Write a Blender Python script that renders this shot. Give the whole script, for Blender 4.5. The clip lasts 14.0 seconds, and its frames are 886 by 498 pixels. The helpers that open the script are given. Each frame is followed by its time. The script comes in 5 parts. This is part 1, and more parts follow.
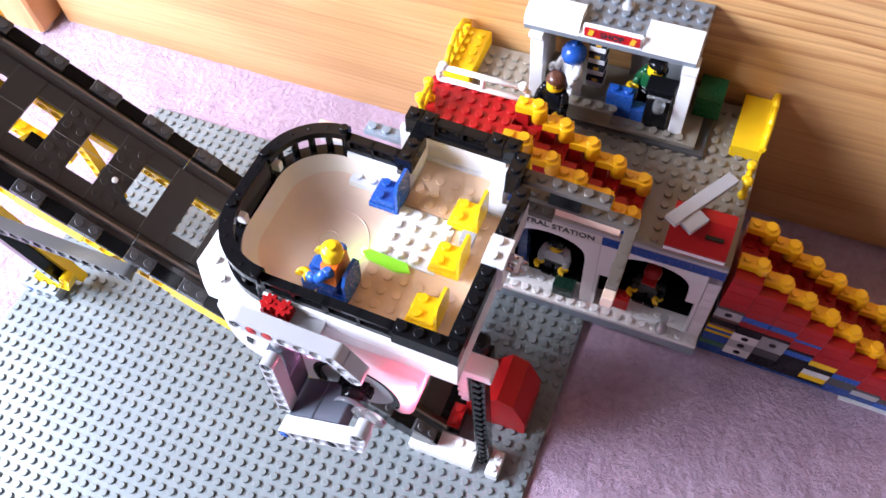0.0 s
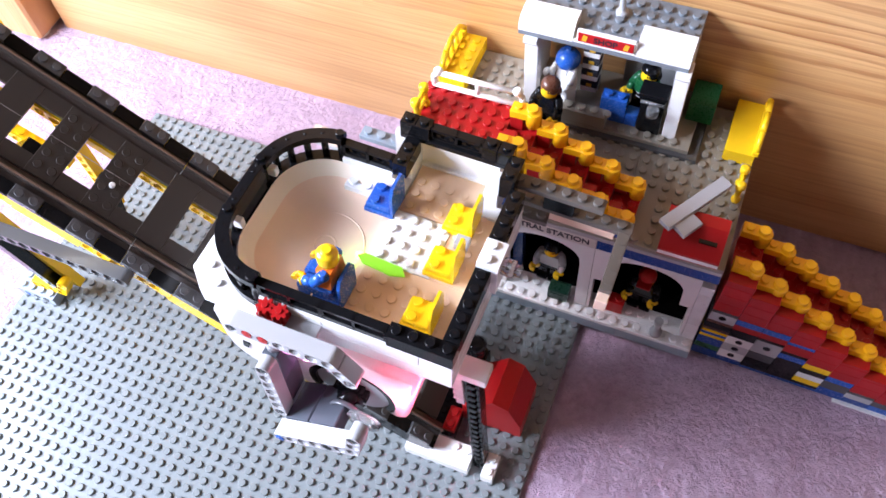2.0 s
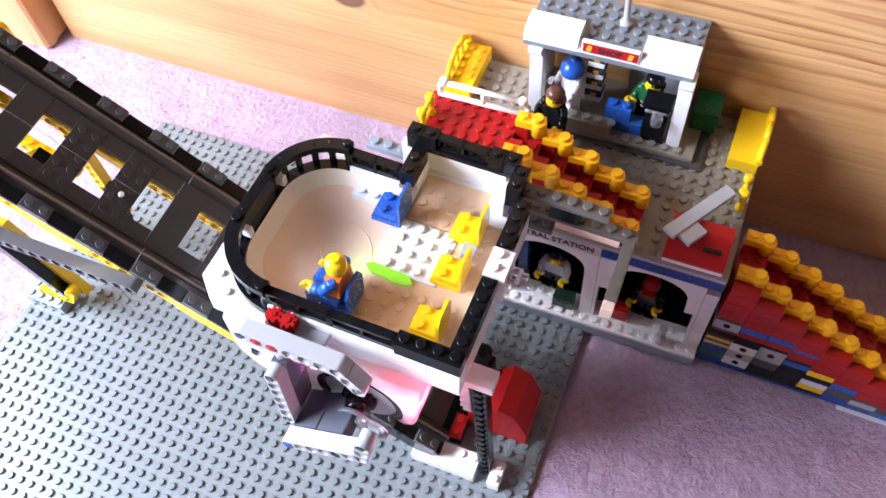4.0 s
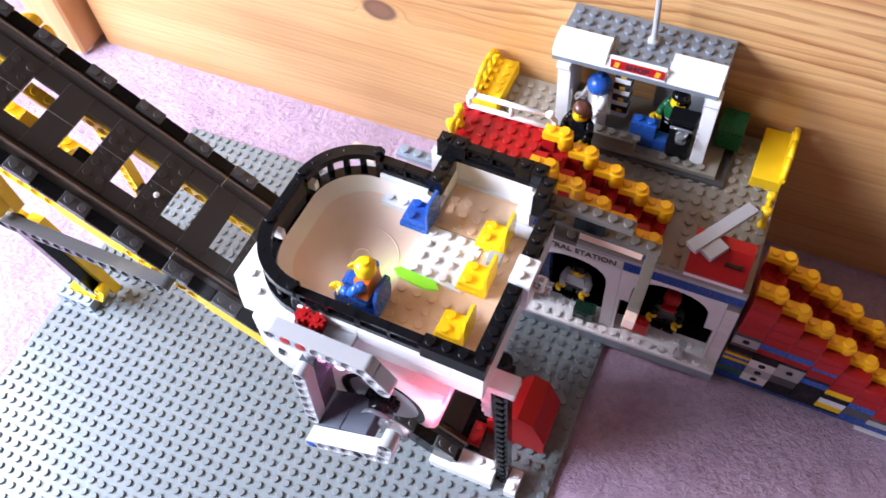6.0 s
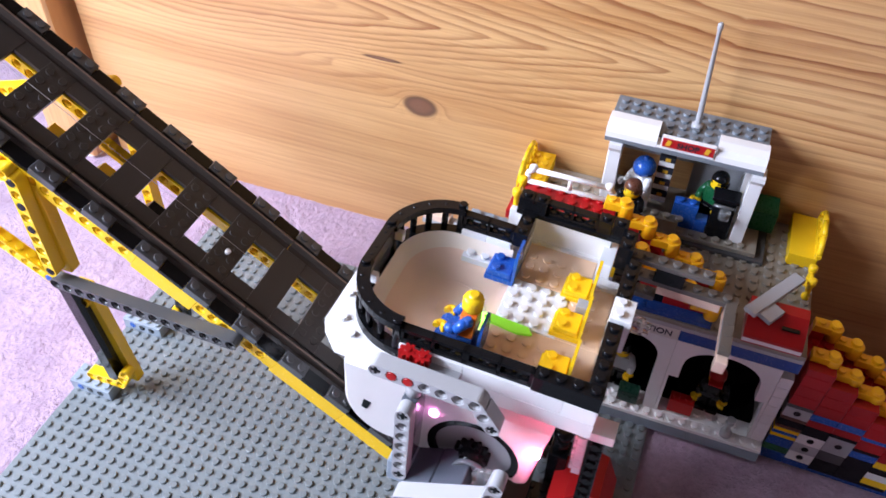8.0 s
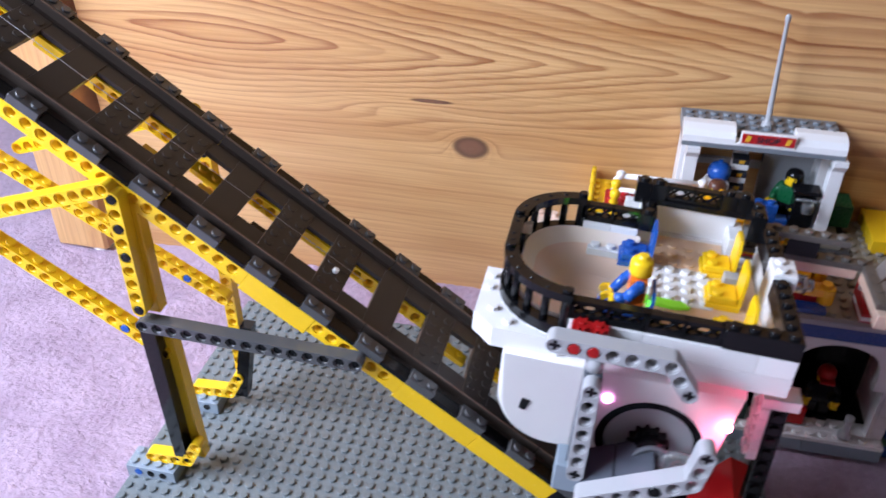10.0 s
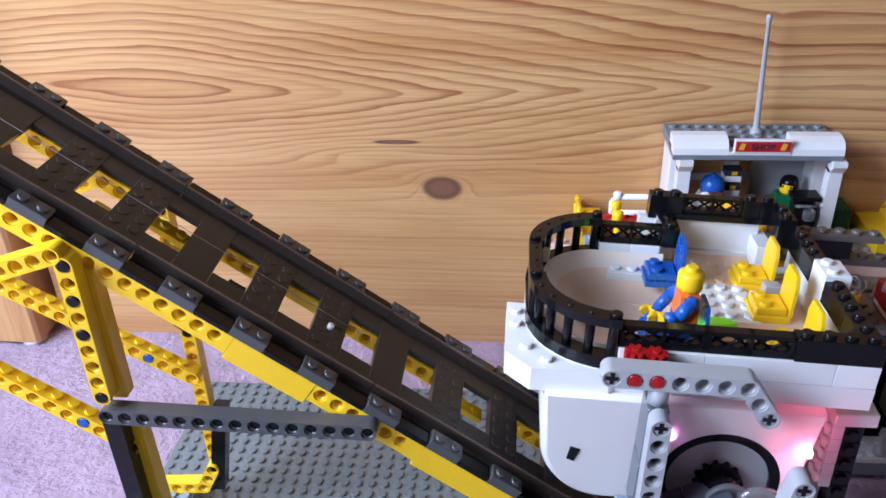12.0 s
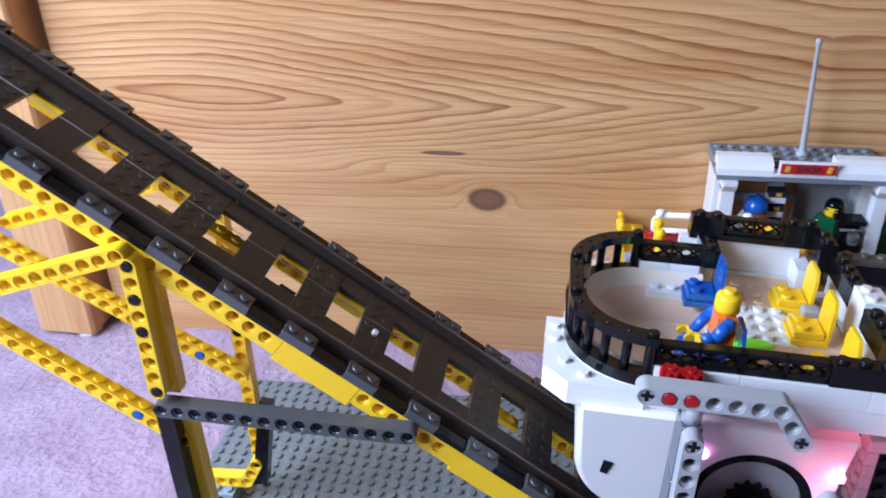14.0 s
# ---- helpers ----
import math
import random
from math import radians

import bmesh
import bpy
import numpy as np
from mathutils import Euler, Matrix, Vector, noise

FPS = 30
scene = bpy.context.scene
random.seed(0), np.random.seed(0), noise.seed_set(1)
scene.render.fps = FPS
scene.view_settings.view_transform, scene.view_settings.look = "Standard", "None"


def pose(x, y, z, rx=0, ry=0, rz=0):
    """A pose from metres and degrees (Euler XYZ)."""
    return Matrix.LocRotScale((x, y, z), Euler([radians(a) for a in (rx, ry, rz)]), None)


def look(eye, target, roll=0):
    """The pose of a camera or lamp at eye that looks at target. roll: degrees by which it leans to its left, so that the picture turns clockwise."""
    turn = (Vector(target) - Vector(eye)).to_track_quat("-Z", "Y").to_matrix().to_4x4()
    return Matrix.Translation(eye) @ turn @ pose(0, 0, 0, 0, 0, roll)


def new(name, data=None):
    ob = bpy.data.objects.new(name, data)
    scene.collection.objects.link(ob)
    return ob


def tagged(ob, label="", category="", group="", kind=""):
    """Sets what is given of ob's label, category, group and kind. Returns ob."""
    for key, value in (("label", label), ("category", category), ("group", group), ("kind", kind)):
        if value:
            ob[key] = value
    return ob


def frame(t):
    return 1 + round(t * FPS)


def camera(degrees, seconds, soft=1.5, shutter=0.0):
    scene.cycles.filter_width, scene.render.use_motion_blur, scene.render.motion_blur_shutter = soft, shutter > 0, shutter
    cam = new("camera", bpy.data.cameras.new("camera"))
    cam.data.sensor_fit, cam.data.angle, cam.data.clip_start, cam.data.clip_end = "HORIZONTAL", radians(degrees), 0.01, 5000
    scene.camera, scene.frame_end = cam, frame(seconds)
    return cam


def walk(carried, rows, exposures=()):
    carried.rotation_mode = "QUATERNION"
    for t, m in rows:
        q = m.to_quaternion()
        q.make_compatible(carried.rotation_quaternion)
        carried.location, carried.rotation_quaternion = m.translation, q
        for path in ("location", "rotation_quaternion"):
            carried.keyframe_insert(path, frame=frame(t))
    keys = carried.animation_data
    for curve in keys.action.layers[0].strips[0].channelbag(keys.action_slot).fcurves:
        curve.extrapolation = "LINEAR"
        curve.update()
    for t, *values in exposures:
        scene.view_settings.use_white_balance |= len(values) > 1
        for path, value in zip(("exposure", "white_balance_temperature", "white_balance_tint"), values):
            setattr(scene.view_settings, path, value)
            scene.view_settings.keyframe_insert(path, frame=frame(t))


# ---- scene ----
cam = camera(56.29, 14.0, soft=1.6, shutter=0.5)
PATH = [
    (0, look((0.0987, -0.2596, 0.5083), (0.0003, -0.0771, 0.1662), -7.14)),
    (0.5, look((0.1005, -0.2560, 0.5112), (0.0019, -0.0756, 0.1681), -7.61)),
    (1, look((0.1016, -0.2541, 0.5133), (0.0019, -0.0744, 0.1701), -8.19)),
    (1.5, look((0.1007, -0.2576, 0.5120), (0.0020, -0.0759, 0.1696), -7.55)),
    (2, look((0.1013, -0.2605, 0.5104), (0.0028, -0.0759, 0.1695), -7.03)),
    (2.5, look((0.0980, -0.2586, 0.5133), (0.0020, -0.0758, 0.1708), -6.77)),
    (3, look((0.0994, -0.2604, 0.5129), (0.0022, -0.0760, 0.1715), -6.90)),
    (5.5, look((0.0994, -0.2664, 0.5164), (-0.0058, -0.0773, 0.1800), -7.09)),
    (6, look((0.0976, -0.2727, 0.5191), (-0.0113, -0.0822, 0.1847), -6.86)),
    (6.5, look((0.0921, -0.2857, 0.5298), (-0.0222, -0.0893, 0.2007), -6.22)),
    (7, look((0.0847, -0.3080, 0.5283), (-0.0251, -0.0891, 0.2120), -3.17)),
    (7.5, look((0.0673, -0.3285, 0.5099), (-0.0449, -0.0887, 0.2101), -0.35)),
    (7.7, look((0.0529, -0.3405, 0.4985), (-0.0502, -0.0888, 0.2052), 1.19)),
    (9.8, look((-0.0416, -0.4140, 0.4181), (-0.1151, -0.0927, 0.1915), 1.38)),
    (10, look((-0.0582, -0.4174, 0.4059), (-0.1286, -0.0945, 0.1806), 0.56)),
    (10.5, look((-0.0851, -0.4105, 0.3976), (-0.1437, -0.0814, 0.1779), -2.34)),
    (11, look((-0.0866, -0.3915, 0.3810), (-0.1335, -0.0548, 0.1702), -3.31)),
    (11.5, look((-0.0982, -0.3919, 0.3669), (-0.1351, -0.0482, 0.1655), -2.47)),
    (12, look((-0.1023, -0.3902, 0.3682), (-0.1387, -0.0444, 0.1705), -1.89)),
    (12.5, look((-0.1038, -0.3927, 0.3664), (-0.1389, -0.0460, 0.1701), -2.10)),
    (13, look((-0.1028, -0.3993, 0.3686), (-0.1425, -0.0501, 0.1777), -2.93)),
    (13.5, look((-0.1055, -0.3954, 0.3702), (-0.1453, -0.0487, 0.1746), -2.64)),
    (14, look((-0.1022, -0.3985, 0.3772), (-0.1586, -0.0541, 0.1817), -1.48)),
]
# seconds, stops, kelvin, tint
EXPOSURES = [(0.0, 0.5, 6450, 14), (5.5, 0.42, 6450, 14), (6.5, 0.22, 6450, 14), (7.5, -0.05, 6400, 15), (10.0, -0.53, 6150, 12), (12.0, -0.67, 5850, 11), (14.0, -0.67, 5600, 10)]
walk(cam, PATH, EXPOSURES)

# ---- light: a large window to the front left, sky outside ----
world = bpy.data.worlds.new("sky")
scene.world = world
world.use_nodes = True
wn = world.node_tree.nodes
sky = wn.new("ShaderNodeTexSky")
sky.sky_type = "NISHITA"
sky.sun_disc = False
sky.sun_elevation = radians(42)
sky.sun_rotation = radians(258)
wn["Background"].inputs["Strength"].default_value = 0.12
world.node_tree.links.new(sky.outputs["Color"], wn["Background"].inputs["Color"])

SUN_FROM = Vector((-0.73, -0.16, 0.62)).normalized()
sun = new("sun", bpy.data.lights.new("sun", "SUN"))
sun.data.energy = 0.65
sun.data.angle = radians(9)
sun.data.color = (1.0, 0.84, 0.70)
sun.matrix_world = look(SUN_FROM * 2, (0, 0, 0))

win_lamp = new("window_light", bpy.data.lights.new("window_light", "AREA"))
win_lamp.data.shape = "RECTANGLE"
win_lamp.data.size, win_lamp.data.size_y = 0.80, 0.52
win_lamp.data.energy = 44
win_lamp.data.color = (0.71, 0.81, 1.0)
win_lamp.matrix_world = look((-0.875, -0.42, 0.64), (-0.30, -0.02, 0.05))


# ---- materials ----
def mat(name):
    m = bpy.data.materials.new(name)
    m.use_nodes = True
    nt = m.node_tree
    return m, nt, nt.nodes["Principled BSDF"], nt.nodes, nt.links


def plastic(name, color, rough=0.28, wear=0.06, transmission=0.0, metallic=0.0, gloss=0.5):
    """Moulded plastic: faint colour drift, fine scuffs in the gloss and a slight waviness."""
    m, nt, b, n, l = mat(name)
    geo = n.new("ShaderNodeNewGeometry")
    big = n.new("ShaderNodeTexNoise")
    big.inputs["Scale"].default_value = 38
    big.inputs["Detail"].default_value = 3
    l.new(geo.outputs["Position"], big.inputs["Vector"])
    hue = n.new("ShaderNodeHueSaturation")
    hue.inputs["Color"].default_value = (*color, 1)
    val = n.new("ShaderNodeMapRange")
    val.inputs["To Min"].default_value = 1 - wear
    val.inputs["To Max"].default_value = 1 + wear
    l.new(big.outputs["Fac"], val.inputs["Value"])
    info = n.new("ShaderNodeObjectInfo")
    rnd = n.new("ShaderNodeMapRange")
    rnd.inputs["To Min"].default_value = 0.94
    rnd.inputs["To Max"].default_value = 1.06
    l.new(info.outputs["Random"], rnd.inputs["Value"])
    mul = n.new("ShaderNodeMath")
    mul.operation = "MULTIPLY"
    l.new(val.outputs["Result"], mul.inputs[0])
    l.new(rnd.outputs["Result"], mul.inputs[1])
    l.new(mul.outputs[0], hue.inputs["Value"])
    l.new(hue.outputs["Color"], b.inputs["Base Color"])
    fine = n.new("ShaderNodeTexNoise")
    fine.inputs["Scale"].default_value = 900
    fine.inputs["Detail"].default_value = 4
    l.new(geo.outputs["Position"], fine.inputs["Vector"])
    rr = n.new("ShaderNodeMapRange")
    rr.inputs["From Min"].default_value = 0.35
    rr.inputs["From Max"].default_value = 0.7
    rr.inputs["To Min"].default_value = rough * 0.95
    rr.inputs["To Max"].default_value = rough * 1.1
    l.new(fine.outputs["Fac"], rr.inputs["Value"])
    l.new(rr.outputs["Result"], b.inputs["Roughness"])
    bump = n.new("ShaderNodeBump")
    bump.inputs["Strength"].default_value = 0.003
    bump.inputs["Distance"].default_value = 0.0003
    l.new(fine.outputs["Fac"], bump.inputs["Height"])
    l.new(bump.outputs["Normal"], b.inputs["Normal"])
    b.inputs["Transmission Weight"].default_value = transmission
    b.inputs["Metallic"].default_value = metallic
    b.inputs["IOR"].default_value = 1.5
    b.inputs["Specular IOR Level"].default_value = gloss
    return m


WHITE = plastic("white_plastic", (0.82, 0.81, 0.80), 0.25, wear=0.03)
CREAM = plastic("cream_plastic", (0.82, 0.59, 0.455), 0.18, wear=0.12)
PALE = plastic("pale_cream_plastic", (0.84, 0.72, 0.60), 0.25)
TAN = plastic("tan_plastic", (0.80, 0.54, 0.35), 0.3)
TAUPE = plastic("taupe_plastic", (0.105, 0.09, 0.078), 0.35)
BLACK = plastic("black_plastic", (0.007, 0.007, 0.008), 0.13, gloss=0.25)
DGREY = plastic("dark_grey_plastic", (0.075, 0.075, 0.077), 0.2)
SLATE = plastic("slate_grey_plastic", (0.085, 0.095, 0.115), 0.15)
RAILBROWN = plastic("brown_black_rail_plastic", (0.045, 0.034, 0.028), 0.16)
# paler than the rail: rubbing and the highlight on its edge in one colour
RAILWORN_GLINT = plastic("rubbed_glint_rail_plastic", (0.15, 0.10, 0.075), 0.22, wear=0.3)
TRACKGREY = plastic("track_grey_plastic", (0.040, 0.034, 0.030), 0.3, gloss=0.32)
LGREY = plastic("light_grey_plastic", (0.40, 0.40, 0.41), 0.3)
PLATEGREY = plastic("baseplate_grey_plastic", (0.178, 0.201, 0.207), 0.3)
TANGREY = plastic("old_grey_plastic", (0.25, 0.22, 0.175), 0.35)
BLUEGREY = plastic("blue_grey_plastic", (0.26, 0.31, 0.36), 0.33)
ROOFGREY = plastic("roof_grey_plastic", (0.17, 0.19, 0.21), 0.33)
YELLOW = plastic("yellow_plastic", (0.92, 0.58, 0.010), 0.25)
AMBER = plastic("amber_yellow_plastic", (0.92, 0.46, 0.008), 0.25)
RED = plastic("red_plastic", (0.40, 0.010, 0.011), 0.3, gloss=0.3)
BLUE = plastic("blue_plastic", (0.02, 0.10, 0.42), 0.26)
DBLUE = plastic("dark_blue_plastic", (0.015, 0.06, 0.26), 0.26)
GREEN = plastic("dark_green_plastic", (0.008, 0.10, 0.035), 0.28)
DKGREEN = plastic("blackish_green_plastic", (0.008, 0.035, 0.022), 0.28)
ORANGE = plastic("orange_plastic", (0.85, 0.20, 0.02), 0.3)
BROWN = plastic("brown_plastic", (0.10, 0.035, 0.02), 0.28)
CHROME = plastic("silver_plastic", (0.55, 0.56, 0.58), 0.22, metallic=0.6)
CLEAR = plastic("clear_plastic", (0.92, 0.93, 0.93), 0.1, transmission=0.9)
LABEL = plastic("label_paper", (0.62, 0.60, 0.54), 0.5)
INK = plastic("label_ink", (0.02, 0.02, 0.03), 0.6)
SIGNRED = plastic("sign_red", (0.45, 0.01, 0.015), 0.35)
SIGNYEL = plastic("sign_yellow", (0.75, 0.42, 0.03), 0.4)


def glow(name, color, strength):
    m, nt, b, n, l = mat(name)
    b.inputs["Base Color"].default_value = (*color, 1)
    b.inputs["Emission Color"].default_value = (*color, 1)
    b.inputs["Emission Strength"].default_value = strength
    return m


def thin_white(name):
    """White plastic thin enough to let a lamp behind it shine through."""
    m = plastic(name, (0.80, 0.79, 0.77), 0.22)
    nt = m.node_tree
    n, l = nt.nodes, nt.links
    tr = n.new("ShaderNodeBsdfTranslucent")
    tr.inputs["Color"].default_value = (0.85, 0.82, 0.80, 1)
    mix = n.new("ShaderNodeMixShader")
    mix.inputs["Fac"].default_value = 0.3
    l.new(n["Principled BSDF"].outputs[0], mix.inputs[1])
    l.new(tr.outputs[0], mix.inputs[2])
    l.new(mix.outputs[0], n["Material Output"].inputs["Surface"])
    return m


HULL = thin_white("thin_white_plastic")
LED_PINK = glow("pink_light", (1.0, 0.30, 0.80), 12.0)
SMOKE = plastic("smoked_plastic", (0.20, 0.21, 0.23), 0.08, transmission=0.25)
LED_RED = glow("red_light", (1.0, 0.14, 0.28), 260.0)
LED_GREEN = glow("green_light", (0.16, 1.0, 0.05), 11.0)
LIME = glow("lime_lens", (0.26, 0.72, 0.03), 0.25)


def wood(name, upright=False):
    """Varnished pine: growth rings that arch round the heart of the board and close round knots, fine pores on top; upright: the grain runs along z."""
    m, nt, b, n, l = mat(name)
    geo = n.new("ShaderNodeNewGeometry")
    sep = n.new("ShaderNodeSeparateXYZ")
    l.new(geo.outputs["Position"], sep.inputs[0])
    place = geo.outputs["Position"]
    if upright:
        shift = n.new("ShaderNodeCombineXYZ")
        l.new(sep.outputs["Z"], shift.inputs["X"])
        l.new(sep.outputs["Y"], shift.inputs["Y"])
        lift = n.new("ShaderNodeMath")
        lift.inputs[1].default_value = 0.59
        l.new(sep.outputs["X"], lift.inputs[0])
        l.new(lift.outputs[0], shift.inputs["Z"])
        place = shift.outputs[0]
        sep = n.new("ShaderNodeSeparateXYZ")
        l.new(place, sep.inputs[0])

    def math_node(op, a, c):
        k = n.new("ShaderNodeMath")
        k.operation = op
        for i, v in enumerate((a, c)):
            if isinstance(v, (int, float)):
                k.inputs[i].default_value = v
            else:
                l.new(v, k.inputs[i])
        return k.outputs[0]

    mp = n.new("ShaderNodeMapping")
    mp.inputs["Scale"].default_value = (1.1, 3.0, 5.0)
    l.new(place, mp.inputs["Vector"])
    base = n.new("ShaderNodeTexNoise")
    base.inputs["Scale"].default_value = 1.0
    base.inputs["Detail"].default_value = 1.6
    base.inputs["Roughness"].default_value = 0.42
    l.new(mp.outputs["Vector"], base.inputs["Vector"])
    # the heart of the tree runs along the board: arches that point along x, closing round one lens
    drift = math_node("MULTIPLY", math_node("SUBTRACT", base.outputs["Fac"], 0.5), 0.05)
    up = math_node("ADD", math_node("SUBTRACT", sep.outputs["Z"], 0.195), drift)
    up2 = math_node("MULTIPLY", up, up)
    side = math_node("MULTIPLY", math_node("POWER", math_node("ADD", up2, 0.0026 ** 2), 0.5), 215.0)
    along = math_node("ADD", sep.outputs["X"], 0.345)
    reach = math_node("POWER", math_node("ADD", math_node("MULTIPLY", along, along), 0.02 ** 2), 0.5)
    reach = math_node("ADD", math_node("MULTIPLY", reach, 22.5), math_node("MULTIPLY", along, 4.0))
    reach = math_node("MINIMUM", reach, 10.5)
    fade = math_node("POWER", 2.718, math_node("MULTIPLY", up2, -1 / 0.08 ** 2))
    height = math_node("MULTIPLY", math_node("ADD", side, math_node("MULTIPLY", reach, fade)), 1 / 62.0)
    mpj = n.new("ShaderNodeMapping")
    mpj.inputs["Scale"].default_value = (9, 20, 70)
    l.new(place, mpj.inputs["Vector"])
    jit = n.new("ShaderNodeTexNoise")
    jit.inputs["Detail"].default_value = 3
    jit.inputs["Scale"].default_value = 1.0
    l.new(mpj.outputs["Vector"], jit.inputs["Vector"])
    height = math_node("ADD", height, math_node("MULTIPLY", jit.outputs["Fac"], 0.026))
    knots = rims = None
    # x, z, half length, half height, rise
    for cx, cz, a, h, rise in ((-0.155, 0.124, 0.013, 0.0085, 0.12), (-0.185, 0.158, 0.016, 0.0016, 0.008), (-0.125, 0.135, 0.05, 0.010, 0.03),
                               (-0.21, 0.150, 0.05, 0.008, 0.03), (0.18, 0.30, 0.16, 0.03, 0.10), (-0.30, 0.33, 0.16, 0.03, 0.10)):
        dx = math_node("DIVIDE", math_node("SUBTRACT", sep.outputs["X"], cx), a)
        dz = math_node("DIVIDE", math_node("SUBTRACT", sep.outputs["Z"], cz), h)
        d2 = math_node("ADD", math_node("MULTIPLY", dx, dx), math_node("MULTIPLY", dz, dz))
        e = math_node("POWER", 2.718, math_node("MULTIPLY", d2, -1.0))
        height = math_node("ADD", height, math_node("MULTIPLY", e, rise))
        if a < 0.03:
            d2 = math_node("ADD", d2, math_node("MULTIPLY", math_node("SUBTRACT", jit.outputs["Fac"], 0.5), 0.7))
            core = math_node("POWER", 2.718, math_node("MULTIPLY", math_node("POWER", math_node("MAXIMUM", d2, 0.0), 5.0), -0.7))
            ring = math_node("SUBTRACT", d2, 0.75)
            ring = math_node("POWER", 2.718, math_node("MULTIPLY", math_node("MULTIPLY", ring, ring), -9.0))
            knots = core if knots is None else math_node("MAXIMUM", knots, core)
            rims = ring if rims is None else math_node("MAXIMUM", rims, ring)
    phase = math_node("MULTIPLY", height, 62.0)
    rnd = n.new("ShaderNodeTexWhiteNoise")
    rnd.noise_dimensions = "1D"
    l.new(math_node("FLOOR", phase, 0), rnd.inputs["W"])
    prof = n.new("ShaderNodeValToRGB")
    pc = prof.color_ramp
    pc.interpolation = "LINEAR"
    pc.elements[0].position, pc.elements[0].color = 0.0, (0, 0, 0, 1)
    pc.elements[1].position, pc.elements[1].color = 1.0, (0, 0, 0, 1)
    for pos, v in ((0.28, 0.04), (0.52, 0.26), (0.70, 0.72), (0.88, 1.0), (0.945, 0.12)):
        el = pc.elements.new(pos)
        el.color = (v, v, v, 1)
    l.new(math_node("FRACT", phase, 0), prof.inputs["Fac"])
    depth = n.new("ShaderNodeMapRange")
    depth.inputs["To Min"].default_value, depth.inputs["To Max"].default_value = 0.25, 1.0
    l.new(rnd.outputs["Value"], depth.inputs["Value"])
    rings = math_node("MULTIPLY", prof.outputs["Color"], depth.outputs["Result"])
    low = math_node("MINIMUM", up, 0.0)
    calm = math_node("POWER", 2.718, math_node("MULTIPLY", math_node("MULTIPLY", low, low), -1 / 0.06 ** 2))
    rings = math_node("MULTIPLY", rings, math_node("ADD", math_node("MULTIPLY", calm, 0.72), 0.28))
    ramp = n.new("ShaderNodeValToRGB")
    cr = ramp.color_ramp
    cr.elements[0].position, cr.elements[0].color = 0.0, (0.70, 0.425, 0.185, 1)
    cr.elements[1].position, cr.elements[1].color = 1.0, (0.34, 0.125, 0.042, 1)
    l.new(rings, ramp.inputs["Fac"])
    mp2 = n.new("ShaderNodeMapping")
    mp2.inputs["Scale"].default_value = (14, 60, 900)
    l.new(place, mp2.inputs["Vector"])
    pores = n.new("ShaderNodeTexNoise")
    pores.inputs["Scale"].default_value = 1.0
    pores.inputs["Detail"].default_value = 3
    l.new(mp2.outputs["Vector"], pores.inputs["Vector"])
    mix = n.new("ShaderNodeMix")
    mix.data_type = "RGBA"
    mix.blend_type = "MULTIPLY"
    pr = n.new("ShaderNodeMapRange")
    pr.inputs["From Min"].default_value, pr.inputs["From Max"].default_value = 0.35, 0.75
    pr.inputs["To Min"].default_value, pr.inputs["To Max"].default_value = 0.0, 0.46
    l.new(pores.outputs["Fac"], pr.inputs["Value"])
    l.new(pr.outputs["Result"], mix.inputs["Factor"])
    mp3 = n.new("ShaderNodeMapping")
    mp3.inputs["Scale"].default_value = (2.2, 3.0, 26.0)
    l.new(place, mp3.inputs["Vector"])
    broad = n.new("ShaderNodeTexNoise")
    broad.inputs["Scale"].default_value = 1.0
    broad.inputs["Detail"].default_value = 3
    l.new(mp3.outputs["Vector"], broad.inputs["Vector"])
    tone = n.new("ShaderNodeValToRGB")
    tone.color_ramp.elements[0].position, tone.color_ramp.elements[0].color = 0.36, (1.06, 1.06, 1.04, 1)
    tone.color_ramp.elements[1].position, tone.color_ramp.elements[1].color = 0.66, (0.86, 0.74, 0.62, 1)
    l.new(broad.outputs["Fac"], tone.inputs["Fac"])
    toned = n.new("ShaderNodeMix")
    toned.data_type = "RGBA"
    toned.blend_type = "MULTIPLY"
    toned.inputs["Factor"].default_value = 1.0
    l.new(ramp.outputs["Color"], toned.inputs[6])
    l.new(tone.outputs["Color"], toned.inputs[7])
    l.new(toned.outputs[2], mix.inputs[6])
    mix.inputs[7].default_value = (0.62, 0.42, 0.28, 1)
    kn = n.new("ShaderNodeMix")
    kn.data_type = "RGBA"
    l.new(math_node("MULTIPLY", knots, 0.92), kn.inputs["Factor"])
    l.new(mix.outputs[2], kn.inputs[6])
    bark = n.new("ShaderNodeMix")
    bark.data_type = "RGBA"
    l.new(rims, bark.inputs["Factor"])
    bark.inputs[6].default_value = (0.20, 0.085, 0.05, 1)
    bark.inputs[7].default_value = (0.075, 0.03, 0.02, 1)
    l.new(bark.outputs[2], kn.inputs[7])
    l.new(kn.outputs[2], b.inputs["Base Color"])
    b.inputs["Roughness"].default_value = 0.38
    b.inputs["Coat Weight"].default_value = 0.5
    b.inputs["Coat Roughness"].default_value = 0.32
    bump = n.new("ShaderNodeBump")
    bump.inputs["Strength"].default_value = 0.15
    bump.inputs["Distance"].default_value = 0.0005
    l.new(pores.outputs["Fac"], bump.inputs["Height"])
    l.new(bump.outputs["Normal"], b.inputs["Normal"])
    return m


PINE = wood("varnished_pine")
PINE_POST = wood("varnished_pine_post", True)


